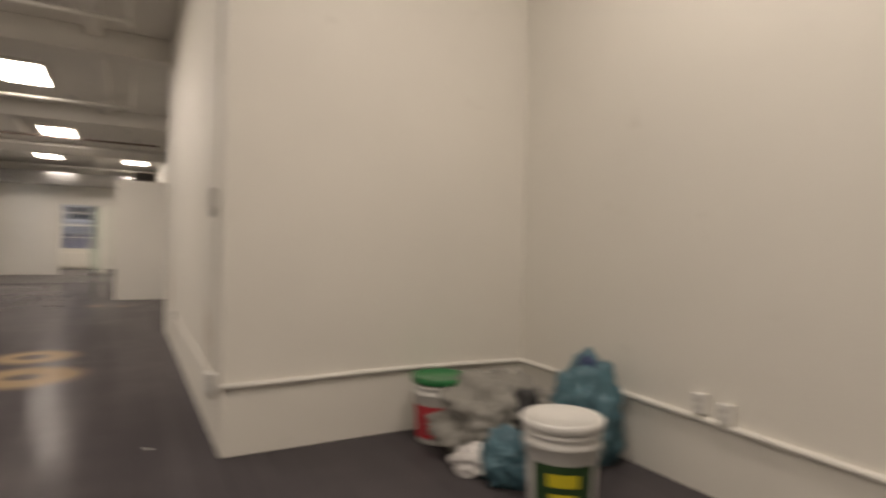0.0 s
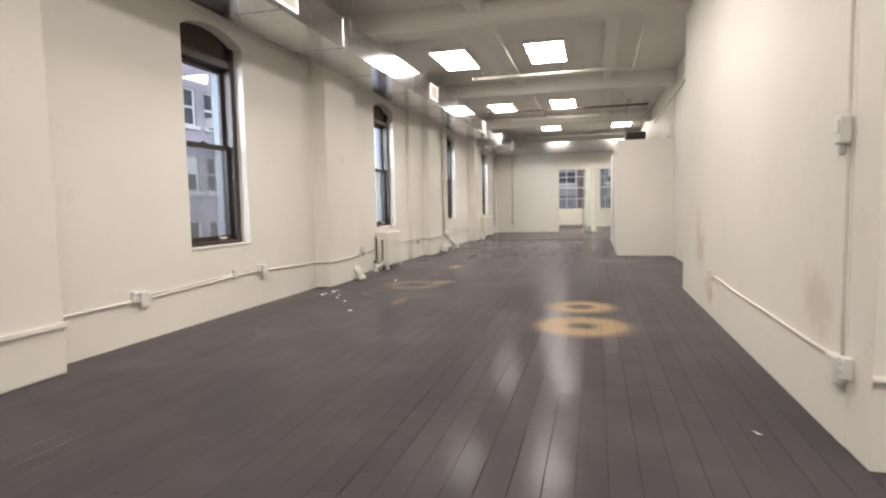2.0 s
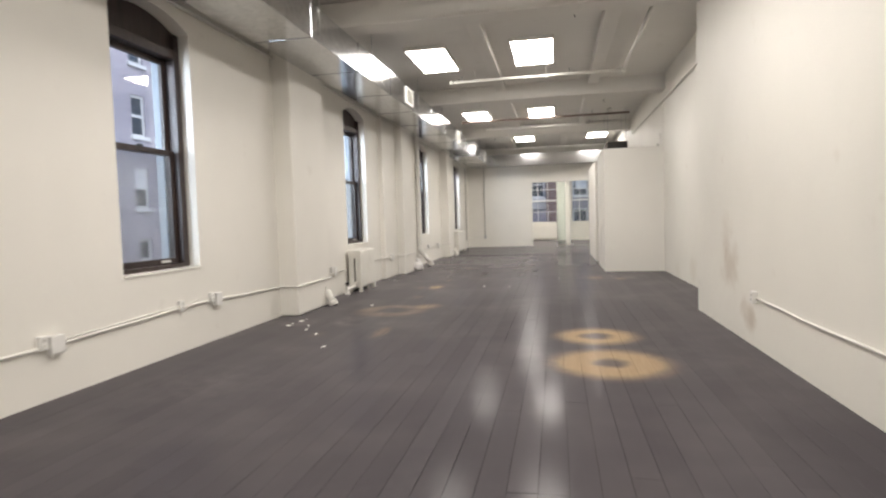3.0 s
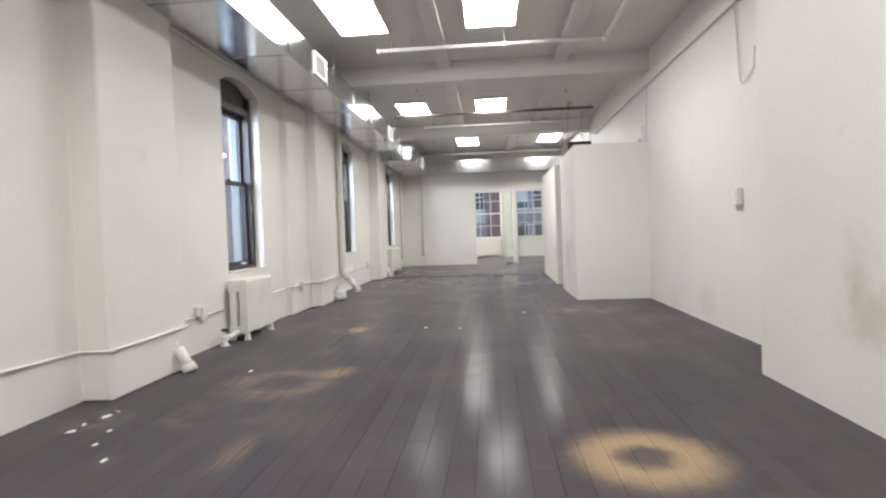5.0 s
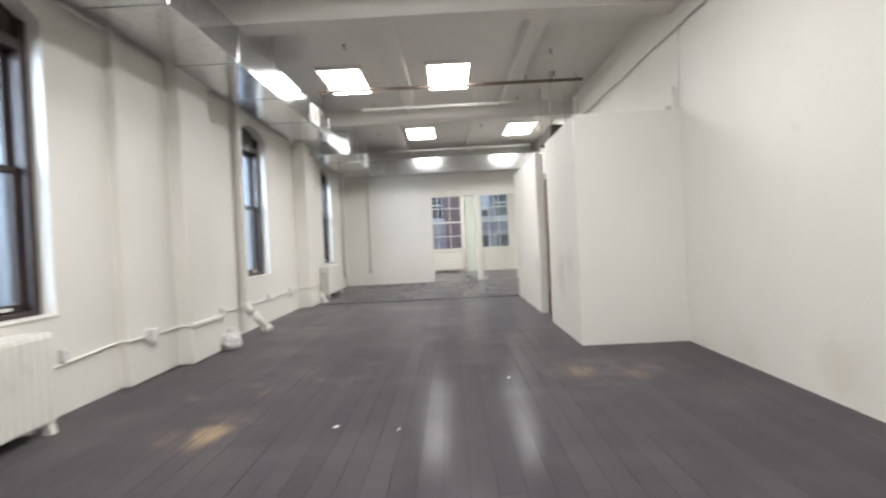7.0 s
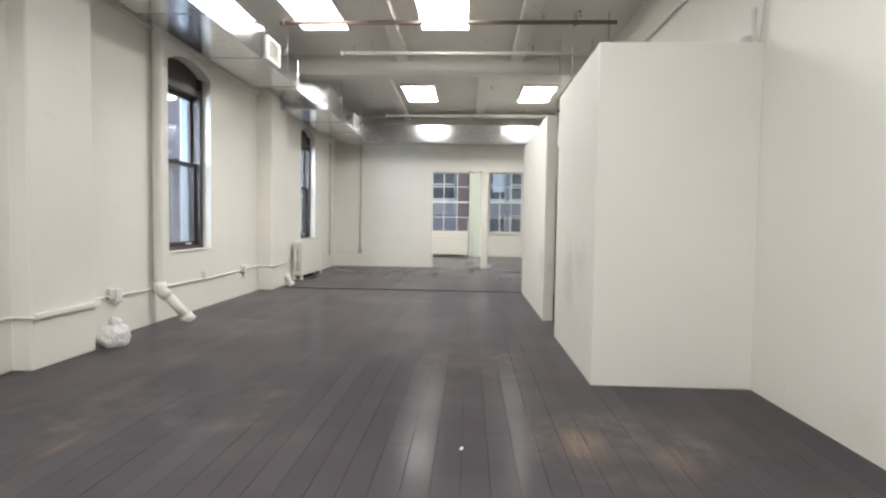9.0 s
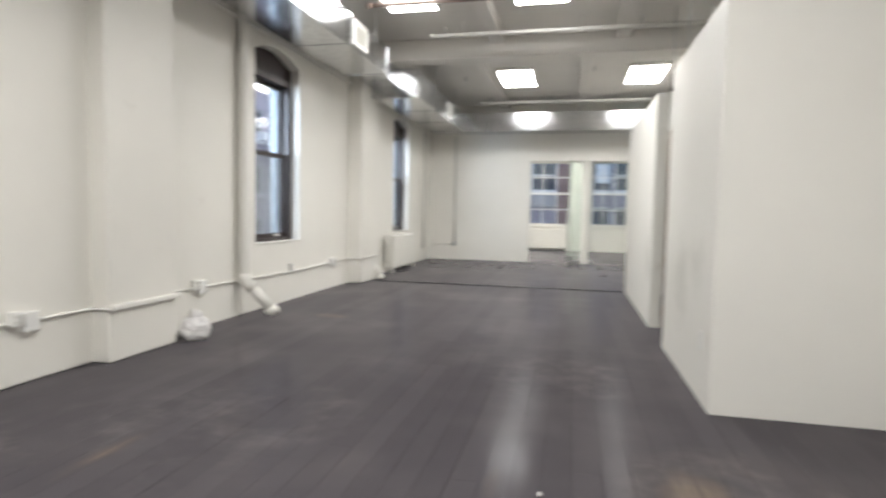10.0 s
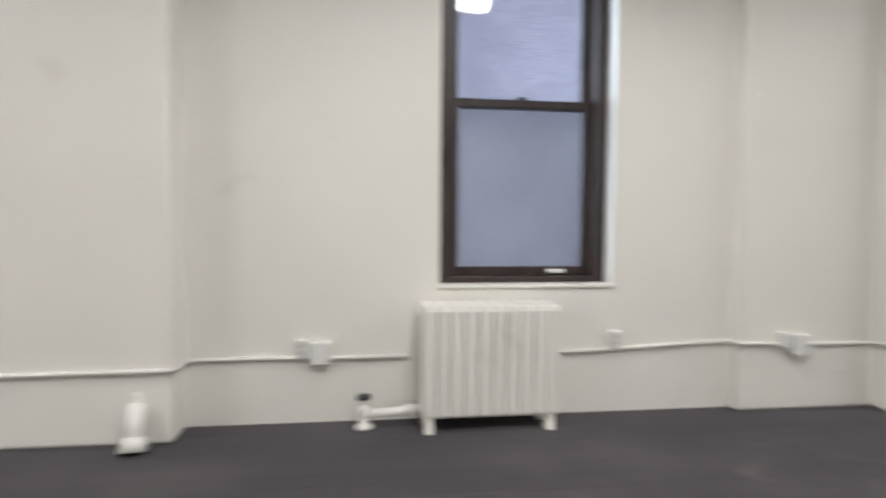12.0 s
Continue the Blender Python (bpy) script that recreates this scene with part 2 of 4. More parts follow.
    col = mix(n, l, wear, col, bare)
    l.new(col, b.inputs["Base Color"])
    r = mathn(n, l, "MULTIPLY_ADD", grain, 0.05, 0.125)
    r = mathn(n, l, "MULTIPLY_ADD", dust, 0.05, r)
    r = mathn(n, l, "MULTIPLY_ADD", wear, 0.05, r)
    r = mathn(n, l, "MULTIPLY_ADD", tone, 0.04, r)
    r = mathn(n, l, "MINIMUM", r, 0.262)
    b.inputs["Roughness"].default_value = 0.9
    b.inputs["Specular IOR Level"].default_value = 0.0
    bump(n, l, b, mathn(n, l, "MULTIPLY_ADD", noise_node(n, l, 2.2, 2), 2.0, mathn(n, l, "MULTIPLY", grain, 0.15)), 0.03, 0.004)
    # thin worn varnish over the stain
    gloss = n.new("ShaderNodeBsdfGlossy")
    l.new(r, gloss.inputs["Roughness"])
    lw = n.new("ShaderNodeLayerWeight")
    lw.inputs["Blend"].default_value = 0.5
    amount = mathn(n, l, "MULTIPLY_ADD", mathn(n, l, "POWER", lw.outputs["Facing"], 8.0), 0.46, 0.010)
    amount = mathn(n, l, "MULTIPLY", amount, mathn(n, l, "MULTIPLY_ADD", wear, -0.6, 1.0))
    amount = mathn(n, l, "MULTIPLY", amount, mathn(n, l, "MULTIPLY_ADD", noise_node(n, l, 1.7, 4), 0.5, 0.75))
    amount = mathn(n, l, "MINIMUM", amount, 0.3)
    l.new(amount, gloss.inputs["Color"])
    both = n.new("ShaderNodeAddShader")
    l.new(b.outputs[0], both.inputs[0])
    l.new(gloss.outputs[0], both.inputs[1])
    out = [q for q in n if q.type == "OUTPUT_MATERIAL"][0]
    l.new(both.outputs[0], out.inputs["Surface"])


FLOORWOOD = material("dark_stained_boards", build_floor)
SUBFLOOR = material("dark_joint_dirt", base=(0.014, 0.012, 0.012), rough=0.9)


def build_brick(n, l, b):
    geo = n.new("ShaderNodeNewGeometry").outputs["Position"]
    sep = n.new("ShaderNodeSeparateXYZ")
    l.new(geo, sep.inputs[0])
    com = n.new("ShaderNodeCombineXYZ")
    l.new(mathn(n, l, "ADD", sep.outputs[0], sep.outputs[1]), com.inputs[0])
    l.new(sep.outputs[2], com.inputs[1])
    t = n.new("ShaderNodeTexBrick")
    l.new(com.outputs[0], t.inputs["Vector"])
    t.inputs["Scale"].default_value = 1.0
    t.inputs["Brick Width"].default_value, t.inputs["Row Height"].default_value = 0.21, 0.075
    t.inputs["Mortar Size"].default_value = 0.008
    t.inputs["Color1"].default_value = (0.37, 0.345, 0.41, 1)
    t.inputs["Color2"].default_value = (0.29, 0.27, 0.33, 1)
    t.inputs["Mortar"].default_value = (0.43, 0.42, 0.46, 1)
    soot = ramp(n, l, noise_node(n, l, 0.35, 5), [(0.35, (0.6, 0.6, 0.62)), (0.65, (1, 1, 1))])
    l.new(mix(n, l, 1.0, t.outputs["Color"], soot, "MULTIPLY"), b.inputs["Base Color"])
    b.inputs["Roughness"].default_value = 0.85
    bump(n, l, b, t.outputs["Fac"], 0.4, -0.01)


BRICK = material("weathered_lilac_grey_brick", build_brick)
STONE = material("sooty_stone", paint((0.22, 0.215, 0.25), scuff=(0.12, 0.11, 0.13), rough=0.85, dirt=0.5))
RED_BRICK = material("dull_red_brick", paint((0.19, 0.125, 0.12), scuff=(0.1, 0.07, 0.07), rough=0.85, dirt=0.5))
FAR_GLASS = material("far_window_glass", base=(0.05, 0.06, 0.075), rough=0.08)
FAR_TRIM = material("far_window_trim", base=(0.55, 0.56, 0.58), rough=0.6)
ASPHALT = material("asphalt", paint((0.05, 0.05, 0.052), scuff=(0.03, 0.03, 0.03), rough=0.9))
BROWN_DOOR = material("brown_wood_door", paint((0.24, 0.14, 0.08), scuff=(0.12, 0.07, 0.04), rough=0.4, relief=0.1))
GREEN_LID = material("green_lid_plastic", paint((0.02, 0.19, 0.06), scuff=(0.05, 0.15, 0.08), rough=0.35, relief=0.02))
RED_LABEL = material("red_label", paint((0.50, 0.035, 0.05), scuff=(0.4, 0.2, 0.2), rough=0.45, relief=0.02))
GREEN_LABEL = material("dark_green_label", base=(0.02, 0.06, 0.02), rough=0.45)
YELLOW_LABEL = material("yellow_print", base=(0.65, 0.55, 0.03), rough=0.45)
BLUE_BAG = material("blue_plastic_bag", paint((0.085, 0.19, 0.23), scuff=(0.05, 0.10, 0.16), rough=0.35, relief=0.5, dirt=0.45))
BLUE_KNOT = material("dark_blue_plastic", paint((0.03, 0.045, 0.13), scuff=(0.02, 0.03, 0.08), rough=0.35, relief=0.3))
GREY_SHEET = material("grey_dusty_cloth", paint((0.30, 0.29, 0.265), scuff=(0.12, 0.12, 0.12), rough=0.8, relief=0.6, dirt=0.5))
WHITE_BAG = material("white_plastic_bag", paint((0.72, 0.70, 0.69), scuff=(0.55, 0.5, 0.5), rough=0.4, relief=0.12, dirt=0.6))
PAPER = material("paper_scrap", base=(0.75, 0.74, 0.7), rough=0.8)
BLIND = material("window_blind", base=(0.6, 0.62, 0.65), rough=0.6)


# ---- mesh helpers ----
def box(bm, x0, y0, z0, x1, y1, z1, bevel=0.0):
    if x1 < x0: x0, x1 = x1, x0
    if y1 < y0: y0, y1 = y1, y0
    if z1 < z0: z0, z1 = z1, z0
    vs = [bm.verts.new((x, y, z)) for x in (x0, x1) for y in (y0, y1) for z in (z0, z1)]
    fs = [bm.faces.new([vs[i] for i in q]) for q in ((0, 1, 3, 2), (4, 6, 7, 5), (0, 4, 5, 1), (2, 3, 7, 6), (0, 2, 6, 4), (1, 5, 7, 3))]
    if bevel:
        bmesh.ops.bevel(bm, geom=list({e for f in fs for e in f.edges}), offset=bevel, segments=2, affect="EDGES", profile=0.5)
    return bm


def tube(bm, pts, r, sides=10, cap=True):
    pts = [Vector(p) for p in pts]
    rings = []
    prev = None
    for i, p in enumerate(pts):
        d = (pts[min(i + 1, len(pts) - 1)] - pts[max(i - 1, 0)]).normalized()
        up = Vector((0, 0, 1)) if abs(d.z) < 0.9 else Vector((1, 0, 0))
        if prev is not None and abs(prev.dot(d)) < 0.95:
            up = prev
        a = d.cross(up).normalized()
        c = a.cross(d).normalized()
        prev = c
        rr = r[i] if isinstance(r, (list, tuple)) else r
        rings.append([bm.verts.new(p + a * rr * math.cos(q) + c * rr * math.sin(q)) for q in (2 * math.pi * k / sides for k in range(sides))])
    for u, v in zip(rings, rings[1:]):
        for k in range(sides):
            f = bm.faces.new((u[k], u[(k + 1) % sides], v[(k + 1) % sides], v[k]))
            f.smooth = True
    if cap:
        bm.faces.new(rings[0][::-1])
        bm.faces.new(rings[-1])
    return bm


def lathe(bm, profile, centre, sides=32):
    cx, cy, cz = centre
    rings = [[bm.verts.new((cx + r * math.cos(q), cy + r * math.sin(q), cz + z)) for q in (2 * math.pi * k / sides for k in range(sides))] for r, z in profile]
    for u, v in zip(rings, rings[1:]):
        for k in range(sides):
            f = bm.faces.new((u[k], u[(k + 1) % sides], v[(k + 1) % sides], v[k]))
            f.smooth = True
    bm.faces.new(rings[0][::-1])
    bm.faces.new(rings[-1])
    return bm


def prism(bm, outline, axis, a, b):
    """A closed outline of 2D points pushed along an axis from a to b."""
    def at(p, v):
        return {"x": (v, p[0], p[1]), "y": (p[0], v, p[1]), "z": (p[0], p[1], v)}[axis]
    lo = [bm.verts.new(at(p, a)) for p in outline]
    hi = [bm.verts.new(at(p, b)) for p in outline]
    bm.faces.new(lo)
    bm.faces.new(hi[::-1])
    k = len(lo)
    for i in range(k):
        bm.faces.new((lo[i], hi[i], hi[(i + 1) % k], lo[(i + 1) % k]))
    return bm


def mesh_of(name, bm, mat):
    bmesh.ops.recalc_face_normals(bm, faces=bm.faces)
    me = bpy.data.meshes.new(name)
    bm.to_mesh(me)
    bm.free()
    me.materials.append(mat)
    return me


def solid(name, bm, mat, label="", category="", kind="", group=""):
    return tagged(new(name, mesh_of(name, bm, mat)), label, category, group, kind)


def part(name, bm, mat, parent, label=""):
    ob = new(name, mesh_of(name, bm, mat))
    ob.parent = parent
    return tagged(ob, label)


def empty(name, x, y, z, label, category, group="", kind=""):
    ob = new(name)
    ob.location = (x, y, z)
    return tagged(ob, label, category, group, kind)


def B():
    return bmesh.new()


# ---- the large structure ----
XL, XP, XA = -2.34, -2.10, -2.25        # window wall, pilaster face, half step
XR1, XR2, XR0 = 2.69, 3.15, 4.74        # near block, right wall, alcove side
XB = 2.02                                # face of the partitions
YC, YD, YF, YG = 3.265, 8.54, 23.55, 28.4
CEILING, BEAM, TOPB = 3.80, 3.5, 2.444
BACK = -3.0
WINDOWS = [(5.40, 6.40), (10.39, 11.43), (15.48, 16.55), (20.6, 21.65)]
SILL, SPRING, RISE = 0.752, 2.98, 0.13


def arch_z(y, a, b):
    """Height of the segmental arch over an opening from a to b."""
    half = (b - a) / 2
    rad = (half * half + RISE * RISE) / (2 * RISE)
    return SPRING + RISE - rad + math.sqrt(max(rad * rad - (y - (a + b) / 2) ** 2, 0))


# window wall, with four arched openings through it
bm = B()
WX = XL - 0.42
edges = [BACK - 0.2] + [v for w in WINDOWS for v in w] + [YG + 0.2]
for a, b in zip(edges[0::2], edges[1::2]):
    box(bm, WX, a, 0, XL, b, CEILING)
for a, b in WINDOWS:
    box(bm, WX, a, 0, XL, b, SILL)
    n = 14
    ys = [a + (b - a) * i / n for i in range(n + 1)]
    prism(bm, [(a, CEILING)] + [(y, arch_z(y, a, b)) for y in ys] + [(b, CEILING)], "x", WX, XL)
wall_west = solid("wall_west", bm, WALL, "white painted plaster wall with four arched window openings", "wall", "structure")

# pilasters on the window wall
for name, x, a, b in (("pilaster_1", XP, 2.7, 3.745), ("pilaster_2", XP, 7.985, 9.0), ("pilaster_3", XP, 13.11, 13.835), ("pilaster_4", XP, 18.22, 19.0)):
    bm = B()
    box(bm, XL - 0.05, a, 0, x, b, CEILING, 0.018)
    solid(name, bm, WALL, "white painted brick pilaster with softened corners", "pilaster", "structure")
bm = B()
box(bm, XL - 0.05, 12.2, 0, XA, 13.15, CEILING, 0.018)
solid("pilaster_5", bm, WALL, "shallow white painted step in the window wall", "pilaster", "structure")

# right-hand walls: alcove, near block, recessed wall with a doorway
bm = B()
box(bm, XR1, YC, 0, XR0 + 0.2, YC + 0.25, CEILING, 0.006)
solid("wall_alcove", bm, WALL, "white painted wall at the back of the alcove", "wall", "structure")
bm = B()
box(bm, XR1, YC + 0.25, 0, XR1 + 0.16, YD, CEILING)
box(bm, XR1 + 0.16, YD - 0.12, 0, XR2 + 0.2, YD, CEILING)
wall_block = solid("wall_block", bm, BLOCKWALL, "white painted wall beside the alcove, marked by scuffs", "wall", "structure")
bm = B()
box(bm, XR0, BACK, 0, XR0 + 0.2, YC, CEILING)
solid("wall_alcove_side", bm, WALL, "white painted side wall of the alcove", "wall", "structure")
DOOR_TOP = 2.55
bm = B()
box(bm, XR2, YD, DOOR_TOP, XR2 + 0.2, 9.5, CEILING)
box(bm, XR2, 9.5, 0, XR2 + 0.2, YG, CEILING)
solid("wall_east", bm, EASTWALL, "white painted wall with a doorway near its end", "wall", "structure")
bm = B()
box(bm, WX, BACK - 0.2, 0, XR0 + 0.2, BACK, CEILING)
solid("wall_south", bm, WALL, "plain white wall closing the near end", "wall", "structure")

# far wall with the wide glazed opening, and the room behind it
OX0, OX1, OZ = 0.142, 2.62, 2.485
bm = B()
box(bm, XL, YF, 0, OX0, YF + 0.12, CEILING)
box(bm, OX0, YF, OZ, OX1, YF + 0.12, CEILING)
box(bm, OX1, YF, 0, XR2, YF + 0.12, CEILING)
solid("wall_far", bm, DRYWALL, "white painted partition with a wide doorway", "wall", "structure")
FARWIN = [(-0.22, 1.15), (1.76, 2.93)]
FZ0, FZ1 = 0.81, 2.9
bm = B()
edges = [WX, FARWIN[0][0], FARWIN[0][1], FARWIN[1][0], FARWIN[1][1], XR2 + 0.2]
for a, b in zip(edges[0::2], edges[1::2]):
    box(bm, a, YG, 0, b, YG + 0.4, CEILING)
for a, b in FARWIN:
    box(bm, a, YG, 0, b, YG + 0.4, FZ0)
    box(bm, a, YG, FZ1, b, YG + 0.4, CEILING)
solid("wall_north", bm, WALL, "white painted end wall with two tall windows", "wall", "structure")

# free-standing drywall partitions, open above
bm = B()
box(bm, XB, 13.187, 0, XR2, 13.3, TOPB, 0.004)
box(bm, XB, 13.3, 0, XB + 0.12, 14.964, TOPB, 0.004)
solid("partition_1", bm, PARTITION, "white drywall partition lower than the ceiling", "partition", "structure")
bm = B()
box(bm, XB, 15.907, 0, XB + 0.12, 18.65, TOPB, 0.004)
box(bm, XB + 0.12, 18.53, 0, XR2, 18.65, TOPB, 0.004)
solid("partition_2", bm, PARTITION, "white drywall partition ending in a free edge", "partition", "structure")

# ceiling, its cross beams and joists
bm = B()
box(bm, WX, BACK - 0.2, CEILING, XR0 + 0.2, YG + 0.4, CEILING + 0.2)
solid("ceiling", bm, CEIL, "white painted ceiling slab between beams", "ceiling", "structure")
for i, y in enumerate((2.93, 8.08, 13.0, 18.17)):
    bm = B()
    box(bm, XL, y, BEAM, XR2 if i else XR0, y + 0.34, CEILING, 0.012)
    solid(f"beam_{i + 1}", bm, CEIL, "white painted ceiling beam crossing the room", "beam", "structure")
for i, (x, a, b) in enumerate(((-0.06, 3.27, 8.08), (1.72, 3.27, 8.08), (-0.06, 8.42, 13.0), (1.72, 8.42, 13.0), (-0.06, 13.34, 18.17), (1.72, 13.34, 18.17),
                               (-0.55, 18.51, YF), (1.25, 18.51, YF), (-0.03, BACK, 2.93), (2.0, BACK, 2.93))):
    bm = B()
    box(bm, x, a, 3.725 if a == 18.51 else 3.69, x + 0.2, b, CEILING, 0.01)
    solid(f"joist_{i + 1}", bm, CEIL, "white painted ceiling joist running between beams", "joist", "structure")
# dark threshold strip across the floor
bm = B()
box(bm, XP + 0.1, 18.62, 0.0, XB, 18.665, 0.012, 0.003)
solid("threshold", bm, DARK, "thin dark threshold strip across the floor", "threshold", "structure")


# ---- windows ----
def sash_window(name, a, b):
    """A dark wooden double-hung window under a segmental arch."""
    w = b - a
    win = empty(name, XL, a, SILL, "dark brown wooden double-hung window under a shallow arch", "window", kind="structure")
    x0, x1 = -0.28, -0.11          # depth of the frame behind the wall face
    top = SPRING - SILL
    f = 0.075
    bm = B()
    box(bm, x0, 0, 0, x1, f, top, 0.006)
    box(bm, x0, w - f, 0, x1, w, top, 0.006)
    box(bm, x0, f, 0, x1, w - f, 0.06, 0.006)
    head = top - 0.24
    box(bm, x0, f, head, x1, w - f, head + 0.09, 0.006)
    # filler board under the arch
    n = 12
    prism(bm, [(f, head + 0.09)] + [(w - f, head + 0.09)] + [(w, top)] + [(w - w * i / n, arch_z(a + w - w * i / n, a, b) - SILL - 0.003) for i in range(1, n)] + [(0, top)], "x", x0 + 0.02, x1 - 0.04)
    part("window_frame", bm, WINDOW_WOOD, win)
    bm = B()
    for y0, z0, y1, z1 in ((0, 0.02, 0.07, top - 0.02), (w - 0.07, 0.02, w, top - 0.02), (0.07, 0.02, w - 0.07, 0.06), (0.07, head, w - 0.07, head + 0.06)):
        box(bm, -0.37, y0, z0, -0.285, y1, z1, 0.004)
    part("storm_frame", bm, STORM, win, "pale aluminium storm window frame outside the sashes")
    mid = 1.10
    for nm, z0, z1, xa, xb in (("upper_sash", mid - 0.02, head, -0.255, -0.215), ("lower_sash", 0.06, mid + 0.03, -0.21, -0.17)):
        bm = B()
        s = 0.055
        box(bm, xa, f, z0, xb, f + s, z1, 0.004)
        box(bm, xa, w - f - s, z0, xb, w - f, z1, 0.004)
        box(bm, xa, f + s, z0, xb, w - f - s, z0 + 0.055, 0.004)
        box(bm, xa, f + s, z1 - 0.05, xb, w - f - s, z1, 0.004)
        sash = part(nm, bm, WINDOW_WOOD, win)
        bm = B()
        xm = (xa + xb) / 2
        box(bm, xm - 0.003, f + s - 0.01, z0 + 0.045, xm + 0.003, w - f - s + 0.01, z1 - 0.04)
        pane = part("pane", bm, GLASS, sash)
        pane.visible_shadow = False
    bm = B()
    box(bm, -0.275, f, 0.06, -0.271, w - f, mid)
    part("insect_screen", bm, SCREEN, win, "grey insect screen over the lower sash")
    bm = B()
    box(bm, -0.12, 0.0, 0.0, 0.012, w + 0.015, 0.022, 0.006)
    part("window_sill", bm, TRIM, win, "white painted sill")
    bm = B()
    box(bm, -0.2, w * 0.5 - 0.03, mid + 0.03, -0.172, w * 0.5 + 0.03, mid + 0.05, 0.006)
    part("sash_lock", bm, BLACK_IRON, win)
    bm = B()
    box(bm, -0.17, w * 0.66, 0.075, -0.142, w * 0.66 + 0.11, 0.1, 0.006)
    part("sash_lift", bm, PAPER, win, "pale sash lift handle")
    return win


for i, (a, b) in enumerate(WINDOWS):
    sash_window(f"window_{i + 1}", a, b)


def grid_window(name, a, b):
    """A white multi-pane window of the far room."""
    win = empty(name, a, YG, FZ0, "white painted multi-pane window looking onto a street", "window", kind="structure")
    w, h = b - a, FZ1 - FZ0
    bm = B()
    for x0, z0, x1, z1 in ((0, 0, 0.06, h), (w - 0.06, 0, w, h), (0.06, 0, w - 0.06, 0.06), (0.06, h - 0.06, w - 0.06, h), (0.06, h / 2 - 0.03, w - 0.06, h / 2 + 0.03)):
        box(bm, x0, 0.14, z0, x1, 0.2, z1, 0.005)
    part("window_frame", bm, TRIM, win)
    for i in (1, 2):
        bm = B()
        x = w * i / 3
        box(bm, x - 0.014, 0.155, 0.06, x + 0.014, 0.185, h - 0.06)
        part("glazing_bar", bm, TRIM, win)
    for i in (1, 3):
        bm = B()
        z = h * i / 4
        box(bm, 0.06, 0.157, z - 0.014, w - 0.06, 0.183, z + 0.014)
        part("glazing_bar", bm, TRIM, win)
    bm = B()
    box(bm, 0.03, 0.166, 0.03, w - 0.03, 0.172, h - 0.03)
    pane = part("pane", bm, GLASS, win)
    pane.visible_shadow = False
    bm = B()
    box(bm, -0.05, -0.05, -0.04, w + 0.05, 0.14, 0.0, 0.008)
    part("window_sill", bm, TRIM, win, "white painted sill")


for i, (a, b) in enumerate(FARWIN):
    grid_window(f"window_{i + 5}", a, b)

# ---- doors ----
# glazed door in the right-hand wall
door = empty("door_1", XR2, 9.5, 0, "closed glass door in a pale frame with a steel pull handle", "door", kind="structure")
bm = B()
box(bm, 0.0, -0.07, 0, 0.2, 0.0, DOOR_TOP, 0.006)
box(bm, 0.0, -0.96, DOOR_TOP - 0.07, 0.2, -0.07, DOOR_TOP, 0.006)
part("door_frame", bm, TRIM, door)
bm = B()
box(bm, 0.1, -0.95, 0.012, 0.112, -0.075, DOOR_TOP - 0.075, 0.002)
pane = part("glass_leaf", bm, GREEN_GLASS, door)
pane.visible_shadow = False
bm = B()
tube(bm, [(0.112, -0.26, 1.0), (0.055, -0.26, 1.0), (0.04, -0.26, 1.02), (0.04, -0.26, 1.38), (0.055, -0.26, 1.4), (0.112, -0.26, 1.4)], 0.012)
part("door_handle", bm, STEEL, door, "D-shaped steel pull")
bm = B()
box(bm, -0.02, -0.96, 0.0, 0.2, 0.0, 0.012, 0.003)
part("door_sill", bm, STEEL, door)
# small lobby closed behind that door
bm = B()
box(bm, XR2 + 1.6, 8.0, 0, XR2 + 1.7, 10.2, CEILING)
box(bm, XR2 + 0.2, 7.9, 0, XR2 + 1.7, 8.0, CEILING)
box(bm, XR2 + 0.2, 10.2, 0, XR2 + 1.7, 10.3, CEILING)
box(bm, XR2 + 0.2, 7.9, CEILING, XR2 + 1.7, 10.3, CEILING + 0.1)
solid("wall_lobby", bm, WALL, "plain white lobby walls behind the glass door", "wall", "structure")

# open glass leaf in the far opening
door = empty("door_2", 1.41, YF + 0.03, 0, "open frameless glass door with steel rails and a pull handle", "door", kind="structure")
door.rotation_euler = (0, 0, radians(70))
bm = B()
box(bm, -0.9, -0.006, 0.1, 0, 0.006, 2.40, 0.002)
pane = part("glass_leaf", bm, GREEN_GLASS, door)
pane.visible_shadow = False
bm = B()
box(bm, -0.9, -0.022, 0.008, 0, 0.022, 0.1, 0.004)
part("bottom_rail", bm, STEEL, door)
bm = B()
box(bm, -0.14, -0.02, 2.40, 0, 0.02, 2.46, 0.004)
part("top_pivot", bm, STEEL, door)
for s in (-1, 1):
    bm = B()
    tube(bm, [(-0.8, 0, 0.95), (-0.8, 0.055 * s, 0.96), (-0.8, 0.055 * s, 1.32), (-0.8, 0, 1.33)], 0.011)
    part("door_handle", bm, STEEL, door)
trim = empty("door_frame_far", 0, YF, 0, "slim pale frame round the wide far doorway", "door frame", kind="structure")
for x0, z0, x1, z1 in ((OX0, 0, OX0 + 0.04, OZ), (OX1 - 0.04, 0, OX1, OZ), (OX0 + 0.04, OZ - 0.045, OX1 - 0.04, OZ), (1.42, 0, 1.585, OZ - 0.045)):
    bm = B()
    box(bm, x0, -0.012, z0, x1, 0.125, z1, 0.004)
    part("frame_member", bm, TRIM, trim)

